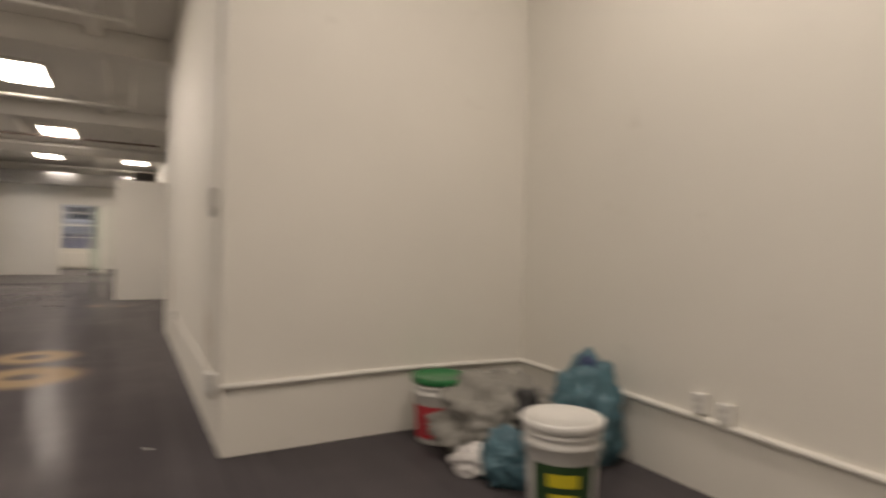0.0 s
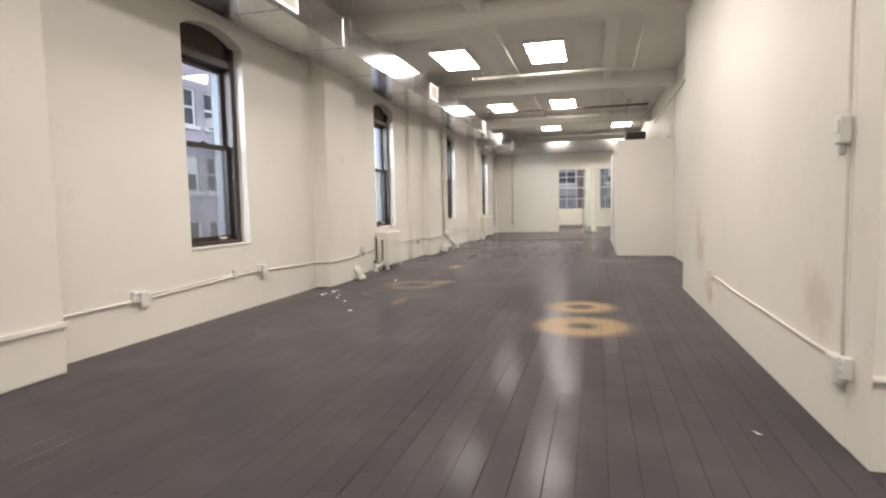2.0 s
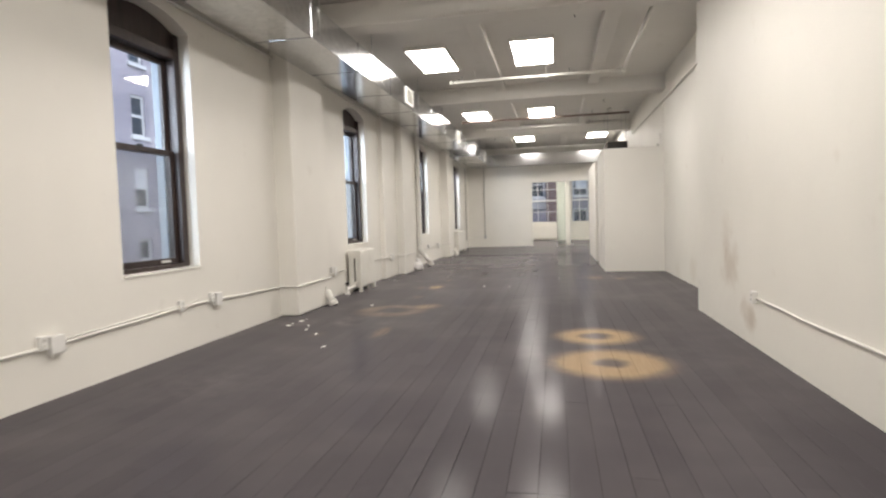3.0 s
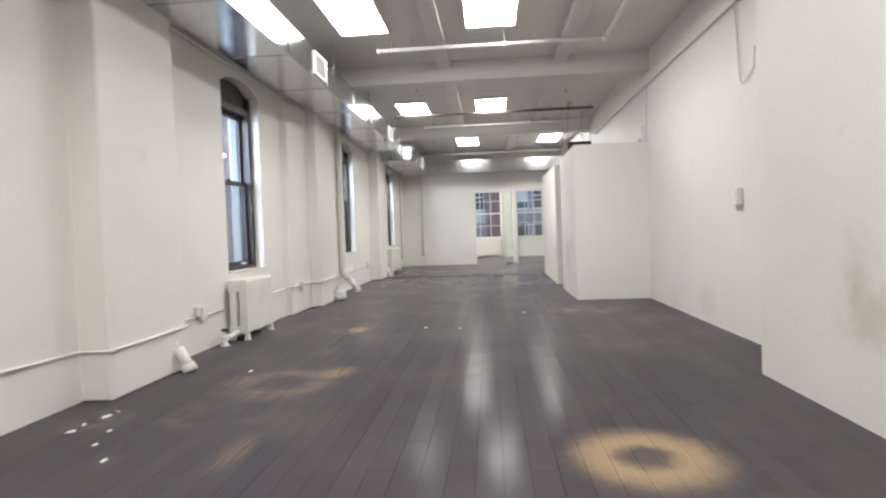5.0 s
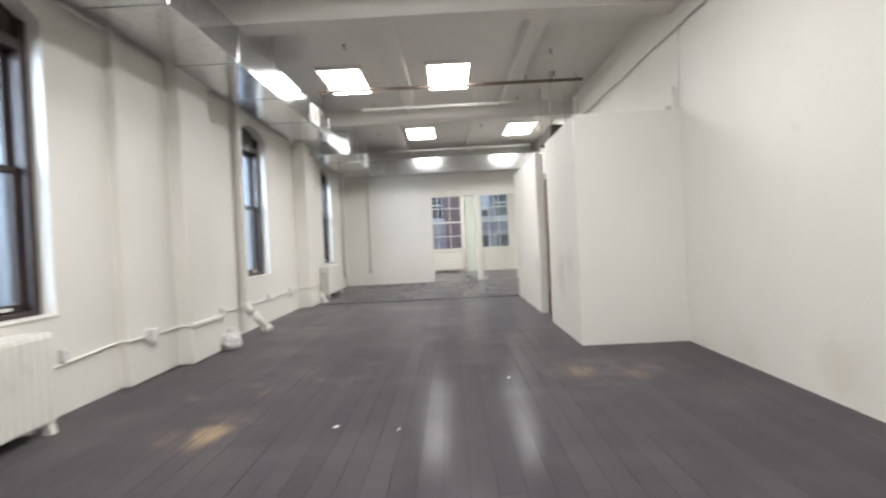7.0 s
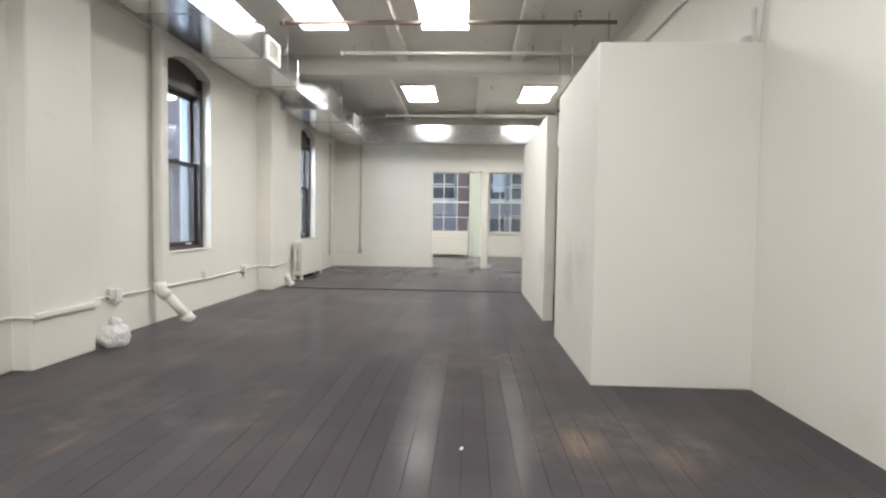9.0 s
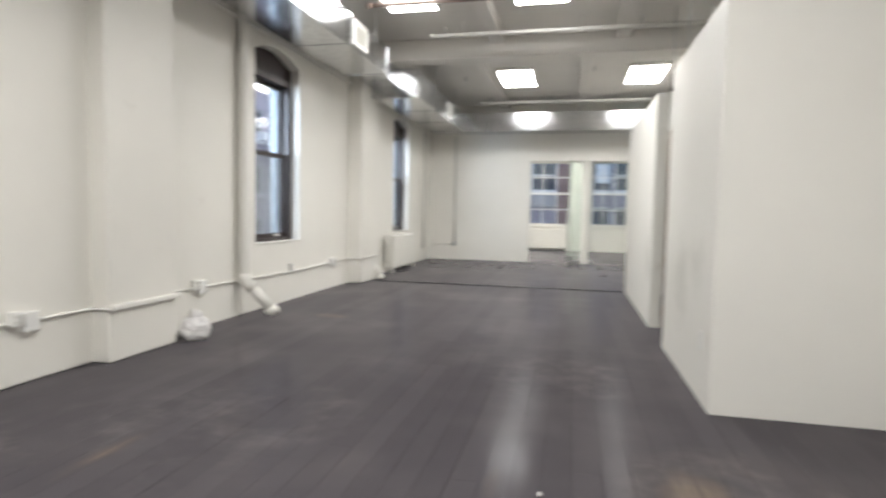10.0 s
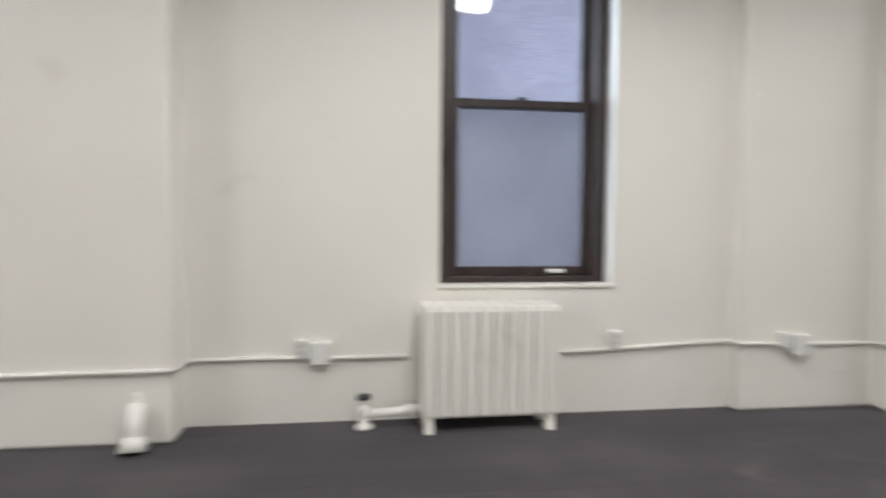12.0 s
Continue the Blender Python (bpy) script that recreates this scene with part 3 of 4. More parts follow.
bm = B()
box(bm, 1.61, 0.05, 0.02, OX1 - 0.04, 0.06, OZ - 0.045)
pane = part("side_pane", bm, GLASS, trim, "clear fixed glass pane")
pane.visible_shadow = False
bm = B()
box(bm, 1.587, 0.03, 0.0, 1.61, 0.08, OZ - 0.047, 0.003)
box(bm, 1.585, 0.01, 0.004, 1.70, 0.1, 0.09, 0.006)
part("side_stile", bm, STEEL, trim, "thin dark steel stile with a floor pivot")

# brown door standing ajar in the gap between the partitions
door = empty("door_3", XB + 0.07, 15.9, 0, "brown wooden door standing open between the partitions", "door", kind="structure")
bm = B()
box(bm, 0.06, -0.06, 0.01, 0.9, -0.02, 2.05, 0.004)
part("leaf", bm, BROWN_DOOR, door)
bm = B()
lathe(bm, [(0.012, 0), (0.02, 0.02), (0.028, 0.04), (0.02, 0.06), (0.004, 0.065)], (0, 0, 0), 16)
kn = part("door_knob", bm, STEEL, door)
kn.matrix_basis = pose(0.83, -0.06, 1.0, 90, 0, 0)
bm = B()
box(bm, -0.07, -0.02, 0, 0.05, 0.005, 2.1, 0.004)
part("door_frame", bm, TRIM, door)


# ---- outside ----
def building(name, label, mat, m, length, z0, z1, windows):
    """A facade block along local x, facing local -y; windows as (x, z, w, h)."""
    ob = empty(name, 0, 0, 0, label, "building", kind="structure")
    ob.matrix_basis = m
    bm = B()
    box(bm, 0, 0.15, z0, length, 8, z1)
    # facing layer left open round the windows, in horizontal bands
    rows = sorted({(z, h) for _, z, _, h in windows})
    last = z0
    for z, h in rows:
        box(bm, 0, 0, last, length, 0.15, z)
        xs = sorted((x, w) for x, zz, w, _ in windows if zz == z)
        cur = 0
        for x, w in xs:
            box(bm, cur, 0, z, x, 0.15, z + h)
            cur = x + w
        box(bm, cur, 0, z, length, 0.15, z + h)
        last = z + h
    box(bm, 0, 0, last, length, 0.15, z1)
    part("wall", bm, mat, ob)
    bm = B()
    box(bm, -0.2, -0.35, z1, length + 0.2, 8.2, z1 + 0.5)
    part("cornice", bm, FAR_TRIM, ob)
    for x, z, w, h in windows:
        bm = B()
        t = 0.07
        for q in ((x, z, x + t, z + h), (x + w - t, z, x + w, z + h), (x + t, z, x + w - t, z + t), (x + t, z + h - t, x + w - t, z + h), (x + t, z + h / 2 - 0.04, x + w - t, z + h / 2 + 0.04)):
            box(bm, q[0], 0.07, q[1], q[2], 0.13, q[3])
        win = part("window", bm, FAR_TRIM, ob)
        bm = B()
        box(bm, x + t, 0.1, z + t, x + w - t, 0.12, z + h - t)
        part("pane", bm, FAR_GLASS, win)
        bm = B()
        box(bm, x - 0.08, -0.08, z - 0.12, x + w + 0.08, 0.07, z)
        part("window_sill", bm, FAR_TRIM, win)
    return ob


ws = [(x, z, 0.62, 1.3) for x in (17.25, 18.3, 19.7, 20.75, 22.9, 24.0, 25.6, 26.7, 28.6, 29.7, 31.5, 32.6, 34.6) for z in (-7.4, -5.1, -2.8, -0.5, 1.8, 4.1, 6.4, 8.7)]
brick_block = building("brick_building", "pale lilac-grey brick building across the yard", BRICK, pose(-12, 0, 0, 0, 0, 90), 40, -14, 11.0, ws)
for x, z in ((18.3, 4.1), (20.75, 1.8), (24.0, 4.1), (28.6, 1.8), (31.5, 4.1), (22.9, -0.5)):
    bm = B()
    box(bm, x + 0.1, -0.3, z + 0.02, x + 0.52, 0.1, z + 0.36)
    part("window_cooler", bm, FAR_TRIM, brick_block, "pale window air conditioner")
for x, z in ((17.25, 1.8), (19.7, 4.1), (24.0, 6.4), (25.6, 1.8), (29.7, 4.1), (22.9, 4.1), (26.7, 4.1)):
    bm = B()
    box(bm, x + 0.08, 0.085, z + 0.62, x + 0.54, 0.098, z + 1.22)
    part("window_blind", bm, BLIND, brick_block, "half-drawn pale panel in place of a bright patch of sky")
ws = [(x, z, w, 1.7) for x, w in ((1.0, 1.1), (3.2, 1.1), (6.95, 1.35), (10.2, 0.95), (11.35, 0.95), (13.6, 1.1), (15.8, 1.1)) for z in (-6.5, -3.4, 2.45, 5.4)]
ws += [(x, -0.3, 0.95, 1.9) for x in (10.2, 11.35)]
stone_block = building("stone_building", "sooty blue-grey building across the street", STONE, pose(-8, 41, 0, 0, 0, 0), 19, -14, 12, ws)
bm = B()
box(bm, 8.42, -0.08, -14, 9.3, 0.0, 11.5)
part("brick_pier", bm, RED_BRICK, stone_block, "dull red brick pier")
bm = B()
box(bm, 6.9, -0.05, -3.0, 8.42, 0.0, 1.55)
part("brick_panel", bm, BRICK, stone_block)
for i in range(7):
    bm = B()
    z = 1.62 + i * 0.1
    prism(bm, [(-0.16, z), (-0.01, z + 0.055), (-0.01, z + 0.08), (-0.16, z + 0.025)], "x", 6.9, 8.4)
    part("louvre", bm, FAR_TRIM, stone_block, "pale louvre blade")
# pale panel standing in for bright sky seen through the far right window
bm = B()
box(bm, 10.4, 0.085, 2.9, 11.1, 0.098, 3.9)
part("window_blind", bm, BLIND, stone_block, "pale panel in place of a bright patch of sky")
bm = B()
box(bm, -900, -900, -14.3, 900, 900, -14.0)
solid("ground", bm, ASPHALT, "dark asphalt ground far below the windows", "ground", "structure")


# ---- ceiling lights ----
def ceiling_light(x, y, diffuser):
    ob = empty("ceiling_light", x, y, 0, "lit rectangular fluorescent ceiling light with two diffusers", "ceiling light", "ceiling lights")
    w, h = 0.66, 1.40
    bm = B()
    z0, z1 = 3.745, CEILING
    for q in ((0, 0, 0.025, h), (w - 0.025, 0, w, h), (0.025, 0, w - 0.025, 0.025), (0.025, h - 0.025, w - 0.025, h), (0.025, h / 2 - 0.02, w - 0.025, h / 2 + 0.02)):
        box(bm, q[0], q[1], z0, q[2], q[3], z1)
    part("housing", bm, TRIM, ob, "white metal housing")
    for y0, y1 in ((0.025, h / 2 - 0.02), (h / 2 + 0.02, h - 0.025)):
        bm = B()
        bm.faces.new([bm.verts.new(p) for p in ((0.025, y0, z0 + 0.006), (0.025, y1, z0 + 0.006), (w - 0.025, y1, z0 + 0.006), (w - 0.025, y0, z0 + 0.006))])
        me = bpy.data.meshes.new("diffuser")
        bm.to_mesh(me)
        bm.free()
        me.materials.append(diffuser)
        sheet = new("diffuser", me)
        sheet.parent = ob
    return ob


first = ceiling_light(0.43, 10.05, DIFFUSER)
# last three are unseen lights, added for the near end and far room
for x, y in ((0.43, 15.45), (0.43, 4.9), (0.6, -0.6), (0.3, 25.2), (-1.6, 25.2)):
    copy_thing(first, pose(x, y, 0))
first = ceiling_light(-1.19, 10.05, DIFFUSER_DIM)
# the last one is unseen, added behind the start
for x, y in ((-1.19, 15.45), (-1.19, 4.9), (-1.19, -0.6)):
    copy_thing(first, pose(x, y, 0))
first = ceiling_light(-0.24, 20.0, DIFFUSER_MID)
# the last one is unseen, added to light the alcove
for x, y in ((2.1, 20.0), (3.4, 0.6)):
    copy_thing(first, pose(x, y, 0))


# ---- sheet-metal air duct ----
duct = empty("air_duct", 0, 0, 0, "shiny galvanised sheet-metal air duct hung under the ceiling", "air duct")
DX0, DX1, DZ0, DZ1 = XP + 0.004, -1.43, 3.12, 3.496


def duct_run(a, b, x0, x1, z0, z1):
    n = max(1, round((b - a) / 1.45))
    for i in range(n):
        y0, y1 = a + (b - a) * i / n, a + (b - a) * (i + 1) / n
        bm = B()
        box(bm, x0, y0, z0, x1, y1 - 0.004, z1, 0.004)
        part("duct_section", bm, GALV, duct)
        bm = B()
        g = 0.006
        for q in ((x0, z0 - g, x1 + g, z0), (x0, z1, x1 + g, z1 + g), (x1, z0, x1 + g, z1)):
            box(bm, q[0], y1 - 0.03, q[1], q[2], y1 + 0.006, q[3])
        part("flange", bm, GALV, duct)


duct_run(BACK, 17.45, DX0, DX1, DZ0, DZ1)


def reducer(name, y0, a, y1, b):
    """A sheet-metal transition between two duct sections given as (x, z0, z1)."""
    bm = B()
    va = [bm.verts.new((x, y0, z)) for x, z in ((DX0, a[1]), (a[0], a[1]), (a[0], a[2]), (DX0, a[2]))]
    vb = [bm.verts.new((x, y1, z)) for x, z in ((DX0, b[1]), (b[0], b[1]), (b[0], b[2]), (DX0, b[2]))]
    bm.faces.new(va)
    bm.faces.new(vb[::-1])
    for i in range(4):
        bm.faces.new((va[i], vb[i], vb[(i + 1) % 4], va[(i + 1) % 4]))
    part(name, bm, GALV, duct)


DX2 = -1.32
reducer("reducer", 17.46, (DX1, DZ0, DZ1), 17.78, (-1.60, 3.21, 3.47))
reducer("neck", 17.785, (-1.60, 3.21, 3.47), 18.595, (-1.60, 3.19, 3.47))
bm = B()
box(bm, DX0, 18.60, 3.02, DX2 + 0.03, 18.66, 3.49, 0.012)
part("collar", bm, GALV, duct)
duct_run(18.665, 22.62, DX0, DX2, 3.05, 3.46)
# crossing along the far wall
for i in range(4):
    x0, x1 = DX0 + (XR2 - DX0) * i / 4, DX0 + (XR2 - DX0) * (i + 1) / 4
    bm = B()
    box(bm, x0, 22.63, 3.05, x1 - 0.004, 23.2, 3.46, 0.004)
    part("duct_section", bm, GALV, duct)
    if i:
        bm = B()
        box(bm, x0 - 0.02, 22.612, 3.036, x0 + 0.02, 22.63, 3.47)
        box(bm, x0 - 0.02, 22.612, 3.036, x0 + 0.02, 23.2, 3.05)
        part("flange", bm, GALV, duct)
for y in (0.8, 3.7, 7.4, 9.2, 11.9, 14.2, 16.9, 19.7, 21.6):
    bm = B()
    x = DX1 + 0.012 if y < 17.46 else DX2 + 0.012
    tube(bm, [(x, y, 3.2), (x, y, CEILING)], 0.007, 6)
    part("hanger", bm, STEEL, duct)


def register(y, x, z):
    ob = empty("air_register", x, y, z, "white louvred air register on the side of the duct", "air register", "duct registers")
    h, w = 0.29, 0.46
    bm = B()
    for q in ((0, 0, 0.03, h), (w - 0.03, 0, w, h), (0.03, 0, w - 0.03, 0.03), (0.03, h - 0.03, w - 0.03, h)):
        box(bm, 0.0, q[0], q[1], 0.022, q[2], q[3], 0.002)
    part("frame", bm, PLASTIC, ob)
    bm = B()
    box(bm, 0.001, 0.03, 0.03, 0.004, w - 0.03, h - 0.03)
    part("backing", bm, PIPE_GREY, ob)
    for i in range(9):
        bm = B()
        z = 0.04 + i * 0.024
        prism(bm, [(0.004, z), (0.016, z + 0.008), (0.016, z + 0.010), (0.004, z + 0.004)], "y", 0.03, w - 0.03)
        part("slat", bm, PIPE_GREY, ob)
    return ob


reg = register(16.12, DX1, 3.165)
for y in (5.6, 11.02):
    copy_thing(reg, pose(DX1, y, 3.165))
copy_thing(reg, pose(DX2, 20.85, 3.1))


# ---- sprinkler pipes ----
def sprinkler(y, x0, x1, branch=True, z=3.62, paint_mat=PIPE_WHITE, label="white painted sprinkler pipe hung below the ceiling"):
    ob = empty("sprinkler_pipe", 0, y, z, label, "sprinkler pipe", "sprinkler pipes")
    bm = B()
    tube(bm, [(x0, 0, 0), (x1, 0, 0)], 0.026, 12)
    part("pipe", bm, paint_mat, ob)
    bm = B()
    tube(bm, [(x0 - 0.012, 0, 0), (x0 + 0.05, 0, 0)], 0.034, 12)
    part("end_cap", bm, paint_mat, ob)
    for x in (x0 + 0.45, (x0 + x1) / 2 + 0.2, x1 - 0.5):
        bm = B()
        tube(bm, [(x, 0, 0.0), (x, 0, CEILING - z)], 0.008, 6)
        box(bm, x - 0.02, -0.034, -0.034, x + 0.02, 0.034, -0.024)
        part("hanger", bm, paint_mat, ob)
    for x in (x0 + 0.2, x1 - 0.9):
        bm = B()
        lathe(bm, [(0.012, 0), (0.012, 0.05), (0.02, 0.055), (0.006, 0.09)], (x, 0, 0.02), 10)
        part("sprinkler_head", bm, STEEL, ob)
    if branch:
        bm = B()
        tube(bm, [(x1, 0, 0), (x1, -3.2, 0)], 0.024, 10)
        lathe(bm, [(0.035, -0.06), (0.035, 0.05)], (x1, 0, 0), 12)
        part("branch_pipe", bm, paint_mat, ob)
    return ob


sprinkler(7.12, -0.80, 2.2)
sprinkler(11.75, -0.76, 2.25)
sprinkler(17.45, -0.80, 2.9, False)
sprinkler(22.29, -0.85, 2.9, False)
sprinkler(16.3, -1.3, 2.9, False, 3.66, RUST, "unpainted rusty iron sprinkler pipe crossing under the lights")


for x, y in ((1.35, 9.2), (-0.7, 12.3), (2.2, 15.2), (2.45, 16.3), (-0.6, 14.6), (1.5, 20.2), (-0.9, 20.6)):
    ob = empty("ceiling_hook", x, y, CEILING, "small dark iron hook screwed into the ceiling", "hook", "ceiling hooks")
    bm = B()
    tube(bm, [(0, 0, 0), (0, 0, -0.05), (0.012, 0, -0.07), (0.025, 0, -0.055)], 0.005, 6)
    part("hook", bm, BLACK_IRON, ob)
    bm = B()
    lathe(bm, [(0.02, -0.006), (0.02, 0.0)], (0, 0, 0), 10)
    part("plate", bm, BLACK_IRON, ob)


# ---- pipes and conduit along the walls ----
def conduit(name, label, pts, r=0.012, wobble=0.006, mat=PIPE_WHITE):
    rnd = random.Random(len(pts) * 7 + int(pts[0][1] * 10))
    out = []
    for p, q in zip(pts, pts[1:]):
        p, q = Vector(p), Vector(q)
        n = max(1, int((q - p).length / 0.35))
        for i in range(n):
            v = p.lerp(q, i / n)
            if i:
                v.z += rnd.uniform(-wobble, wobble)
            out.append(v)
    out.append(Vector(pts[-1]))
    bm = B()
    tube(bm, out, r, 8)
    return solid(name, bm, mat, label, "conduit", group="wall conduits")


def wall_x(y):
    for x, a, b in ((XP, 2.7, 3.745), (XP, 7.985, 9.0), (XP, 13.11, 13.835), (XP, 18.22, 19.0), (XA, 12.2, 13.11)):
        if a <= y <= b:
            return x
    return XL


o = 0.014
conduit("conduit", "thin white painted conduit following the window wall",
        [(XP + o, 0.5, 0.36), (XP + o, 3.745 + o, 0.36), (XL + o, 3.745 + o, 0.365), (XL + o, 4.7, 0.37), (XL + o, 6.4, 0.42), (XL + o, 7.985 - o, 0.37),
         (XP + o, 7.985 - o, 0.37), (XP + o, 9.0 + o, 0.38), (XL + o, 9.0 + o, 0.37), (XL + o, 10.2, 0.37)])
conduit("conduit", "second white cable clipped above the conduit", [(XL + o, 4.75, 0.395), (XL + o, 6.4, 0.445)], 0.008)
conduit("conduit", "thin white painted conduit following the window wall",
        [(XL + o, 11.05, 0.37), (XL + o, 12.2 - o, 0.42), (XA + o, 12.2 - o, 0.42), (XA + o, 13.11 - o, 0.41), (XP + o, 13.11 - o, 0.41), (XP + o, 13.835 + o, 0.42),
         (XL + o, 13.835 + o, 0.40), (XL + o, 16.4, 0.37), (XL + o, 18.22 - o, 0.40), (XP + o, 18.22 - o, 0.40), (XP + o, 19.0 + o, 0.41), (XL + o, 19.0 + o, 0.41), (XL + o, 19.9, 0.42)])
conduit("conduit", "white surface raceway along the alcove wall", [(XR1 - 0.01, YC - o, 0.40), (3.8, YC - o, 0.41), (XR0 - o, YC - o, 0.39), (XR0 - o, 1.9, 0.37), (XR0 - o, 0.2, 0.33)], 0.017, 0.002)
conduit("conduit", "white conduit sagging along the near block", [(XR1 - 0.01, 6.57, 0.42), (XR1 - 0.01, 5.2, 0.40), (XR1 - 0.01, 3.6, 0.40)], 0.009)
conduit("conduit", "white conduit dropping from the ceiling to a switch box", [(XR1 - 0.005, 3.56, 0.42), (XR1 - 0.005, 3.58, CEILING)], 0.009, 0)
conduit("conduit", "thin grey conduit down the far wall", [(-1.67, YF - 0.02, 0.42), (-1.67, YF - 0.02, 3.05)], 0.021, 0, PIPE_GREY)
conduit("conduit", "thin cable to the far wall socket", [(-1.67, YF - 0.012, 0.40), (-2.28, YF - 0.012, 0.37)], 0.007)
conduit("conduit", "white conduit running high along the plain wall", [(XR2 - 0.03, 9.0, 3.3), (XR2 - 0.03, 13.0, 3.3), (XR2 - 0.03, 17.5, 3.3)], 0.016, 0.002)
conduit("conduit", "white conduit dropping from the high conduit with a bent end", [(XR2 - 0.02, 9.95, 3.3), (XR2 - 0.02, 9.92, 2.95), (XR2 - 0.02, 9.87, 2.52), (XR2 - 0.02, 9.80, 2.47), (XR2 - 0.02, 9.57, 2.56), (XR2 - 0.02, 9.55, 2.75)], 0.009, 0)
for a, b in ((3.8, 7.95), (9.03, 12.17), (13.87, 18.18), (19.03, 22.5)):
    conduit("conduit", "white pipe running high along the window wall under the duct", [(XL + 0.05, a, 3.19), (XL + 0.05, b, 3.18)], 0.02, 0.003)
conduit("conduit", "thin white conduit down to the partition", [(XR2 - 0.02, 13.12, 3.3), (XR2 - 0.02, 13.14, 2.9), (XR2 - 0.02, 13.22, 2.45)], 0.007, 0)
conduit("conduit", "tall grey conduit in the far corner", [(XL + 0.03, 22.9, 0.3), (XL + 0.03, 22.9, 3.05)], 0.022, 0, PIPE_GREY)


def raceway(a, b, z, h):
    """A flat surface channel with end caps across the face of a pilaster."""
    ob = empty("raceway", XP, a, z, "flat white painted cable raceway across a pilaster", "raceway", "pilaster raceways")
    bm = B()
    box(bm, 0, 0.01, 0, 0.03, b - a - 0.01, h, 0.006)
    part("channel", bm, PIPE_WHITE, ob)
    for y in (-0.012, b - a - 0.012):
        bm = B()
        box(bm, 0, y, -0.004, 0.035, y + 0.026, h + 0.004, 0.004)
        part("end_cap", bm, PIPE_WHITE, ob)
    return ob


raceway(13.12, 13.85, 0.395, 0.04)
raceway(2.75, 3.755, 0.345, 0.035)
ob = empty("pipe_stub", XR2 - 0.06, 13.24, TOPB, "small grey pipe fitting on top of the partition", "pipe fitting")
bm = B()
lathe(bm, [(0.03, 0.0), (0.03, 0.03), (0.018, 0.035), (0.018, 0.22), (0.024, 0.225), (0.024, 0.25)], (0, 0, 0), 12)
part("stub", bm, PIPE_WHITE, ob)
bm = B()
box(bm, -0.07, -0.04, 0.0, -0.025, 0.04, 0.05, 0.006)
part("clamp", bm, PIPE_GREY, ob)


def outlet(name, y, z, big=True, x=None, small=True, face=1):
    """A socket plate, with a deeper junction box beside it where there is one."""
    x = wall_x(y) if x is None else x
    ob = empty(name, x, y, z, "white painted electrical socket on the wall conduit" if not big else "white painted double socket and junction box on the conduit", "wall socket", "wall sockets")
    s = face
    if small:
        bm = B()
        box(bm, 0, -0.19 if big else -0.035, 0.02, 0.05 * s, -0.12 if big else 0.035, 0.135, 0.006)
        pl = part("socket_box", bm, PLASTIC, ob)
        yc = -0.155 if big else 0
        for dz in (0.055, 0.1):
            bm = B()
            box(bm, 0.05 * s, yc - 0.014, dz - 0.012, 0.053 * s, yc + 0.014, dz + 0.012)
            part("socket_face", bm, PIPE_GREY, pl)
    if big:
        bm = B()
        box(bm, 0, -0.1, -0.03, 0.06 * s, 0.03, 0.12, 0.008)
        part("junction_box", bm, PLASTIC, ob)
        bm = B()
        box(bm, 0, -0.07, -0.06, 0.03 * s, 0.0, -0.03, 0.004)
        part("knockout", bm, PIPE_WHITE, ob)
    ob.scale = (0.85, 0.85, 0.85)
    return ob


outlet("wall_socket", 4.75, 0.34)
outlet("wall_socket", 6.05, 0.37, False)
outlet("wall_socket", 6.65, 0.38)
outlet("wall_socket", 9.75, 0.36)
outlet("wall_socket", 11.45, 0.38, False)
outlet("wall_socket", 12.62, 0.37)
outlet("wall_socket", 14.5, 0.36)
outlet("wall_socket", 16.3, 0.36, False)
outlet("wall_socket", 17.65, 0.35)
outlet("wall_socket", 19.35, 0.38, False)
outlet("wall_socket", 6.57, 0.36, False, XR1, True, -1)
outlet("wall_socket", 3.60, 0.32, True, XR1, True, -1)
ob = empty("wall_socket", XB, 13.42, 0.34, "white socket plate set flush in the partition", "wall socket", "wall sockets")
bm = B()
box(bm, -0.008, -0.035, 0, 0, 0.035, 0.115, 0.003)
part("socket_plate", bm, PLASTIC, ob)
outlet("wall_socket", 1.78, 0.38, False, XR0, True, -1)
outlet("wall_socket", 1.64, 0.36, False, XR0, True, -1)
ob = empty("wall_socket", -1.67, YF, 0.36, "grey metal socket box at the foot of a conduit", "wall socket", "wall sockets")
bm = B()
box(bm, -0.05, -0.05, -0.02, 0.05, 0, 0.09, 0.006)
part("socket_box", bm, STEEL, ob)
ob = empty("wall_socket", 2.15, YG, 0.38, "white socket plate under the far window", "wall socket", "wall sockets")
bm = B()
box(bm, -0.06, -0.012, 0, 0.06, 0, 0.08, 0.003)
part("socket_box", bm, PLASTIC, ob)


def wall_box(name, label, category, x, y, z, d, w, h):
    ob = empty(name, x, y, z, label, category)
    bm = B()
    box(bm, 0, -w / 2, -h / 2, -d, w / 2, h / 2, 0.012)
    part("housing", bm, PLASTIC, ob)
    bm = B()
    box(bm, -d, -w * 0.3, -h * 0.1, -d - 0.006, w * 0.3, h * 0.3, 0.002)
    part("cover", bm, PIPE_WHITE, ob)
    bm = B()
    box(bm, -d * 0.3, -w * 0.2, -h / 2 - 0.05, -d * 0.8, w * 0.2, -h / 2, 0.006)
    part("bracket", bm, STEEL, ob)


wall_box("switch_box", "white painted switch box on a vertical conduit", "switch box", XR1, 3.57, 1.46, 0.05, 0.085, 0.13)
wall_box("wall_intercom", "small white wall-mounted intercom beside the glass door", "intercom", XR2, 9.93, 1.4, 0.06, 0.1, 0.17)


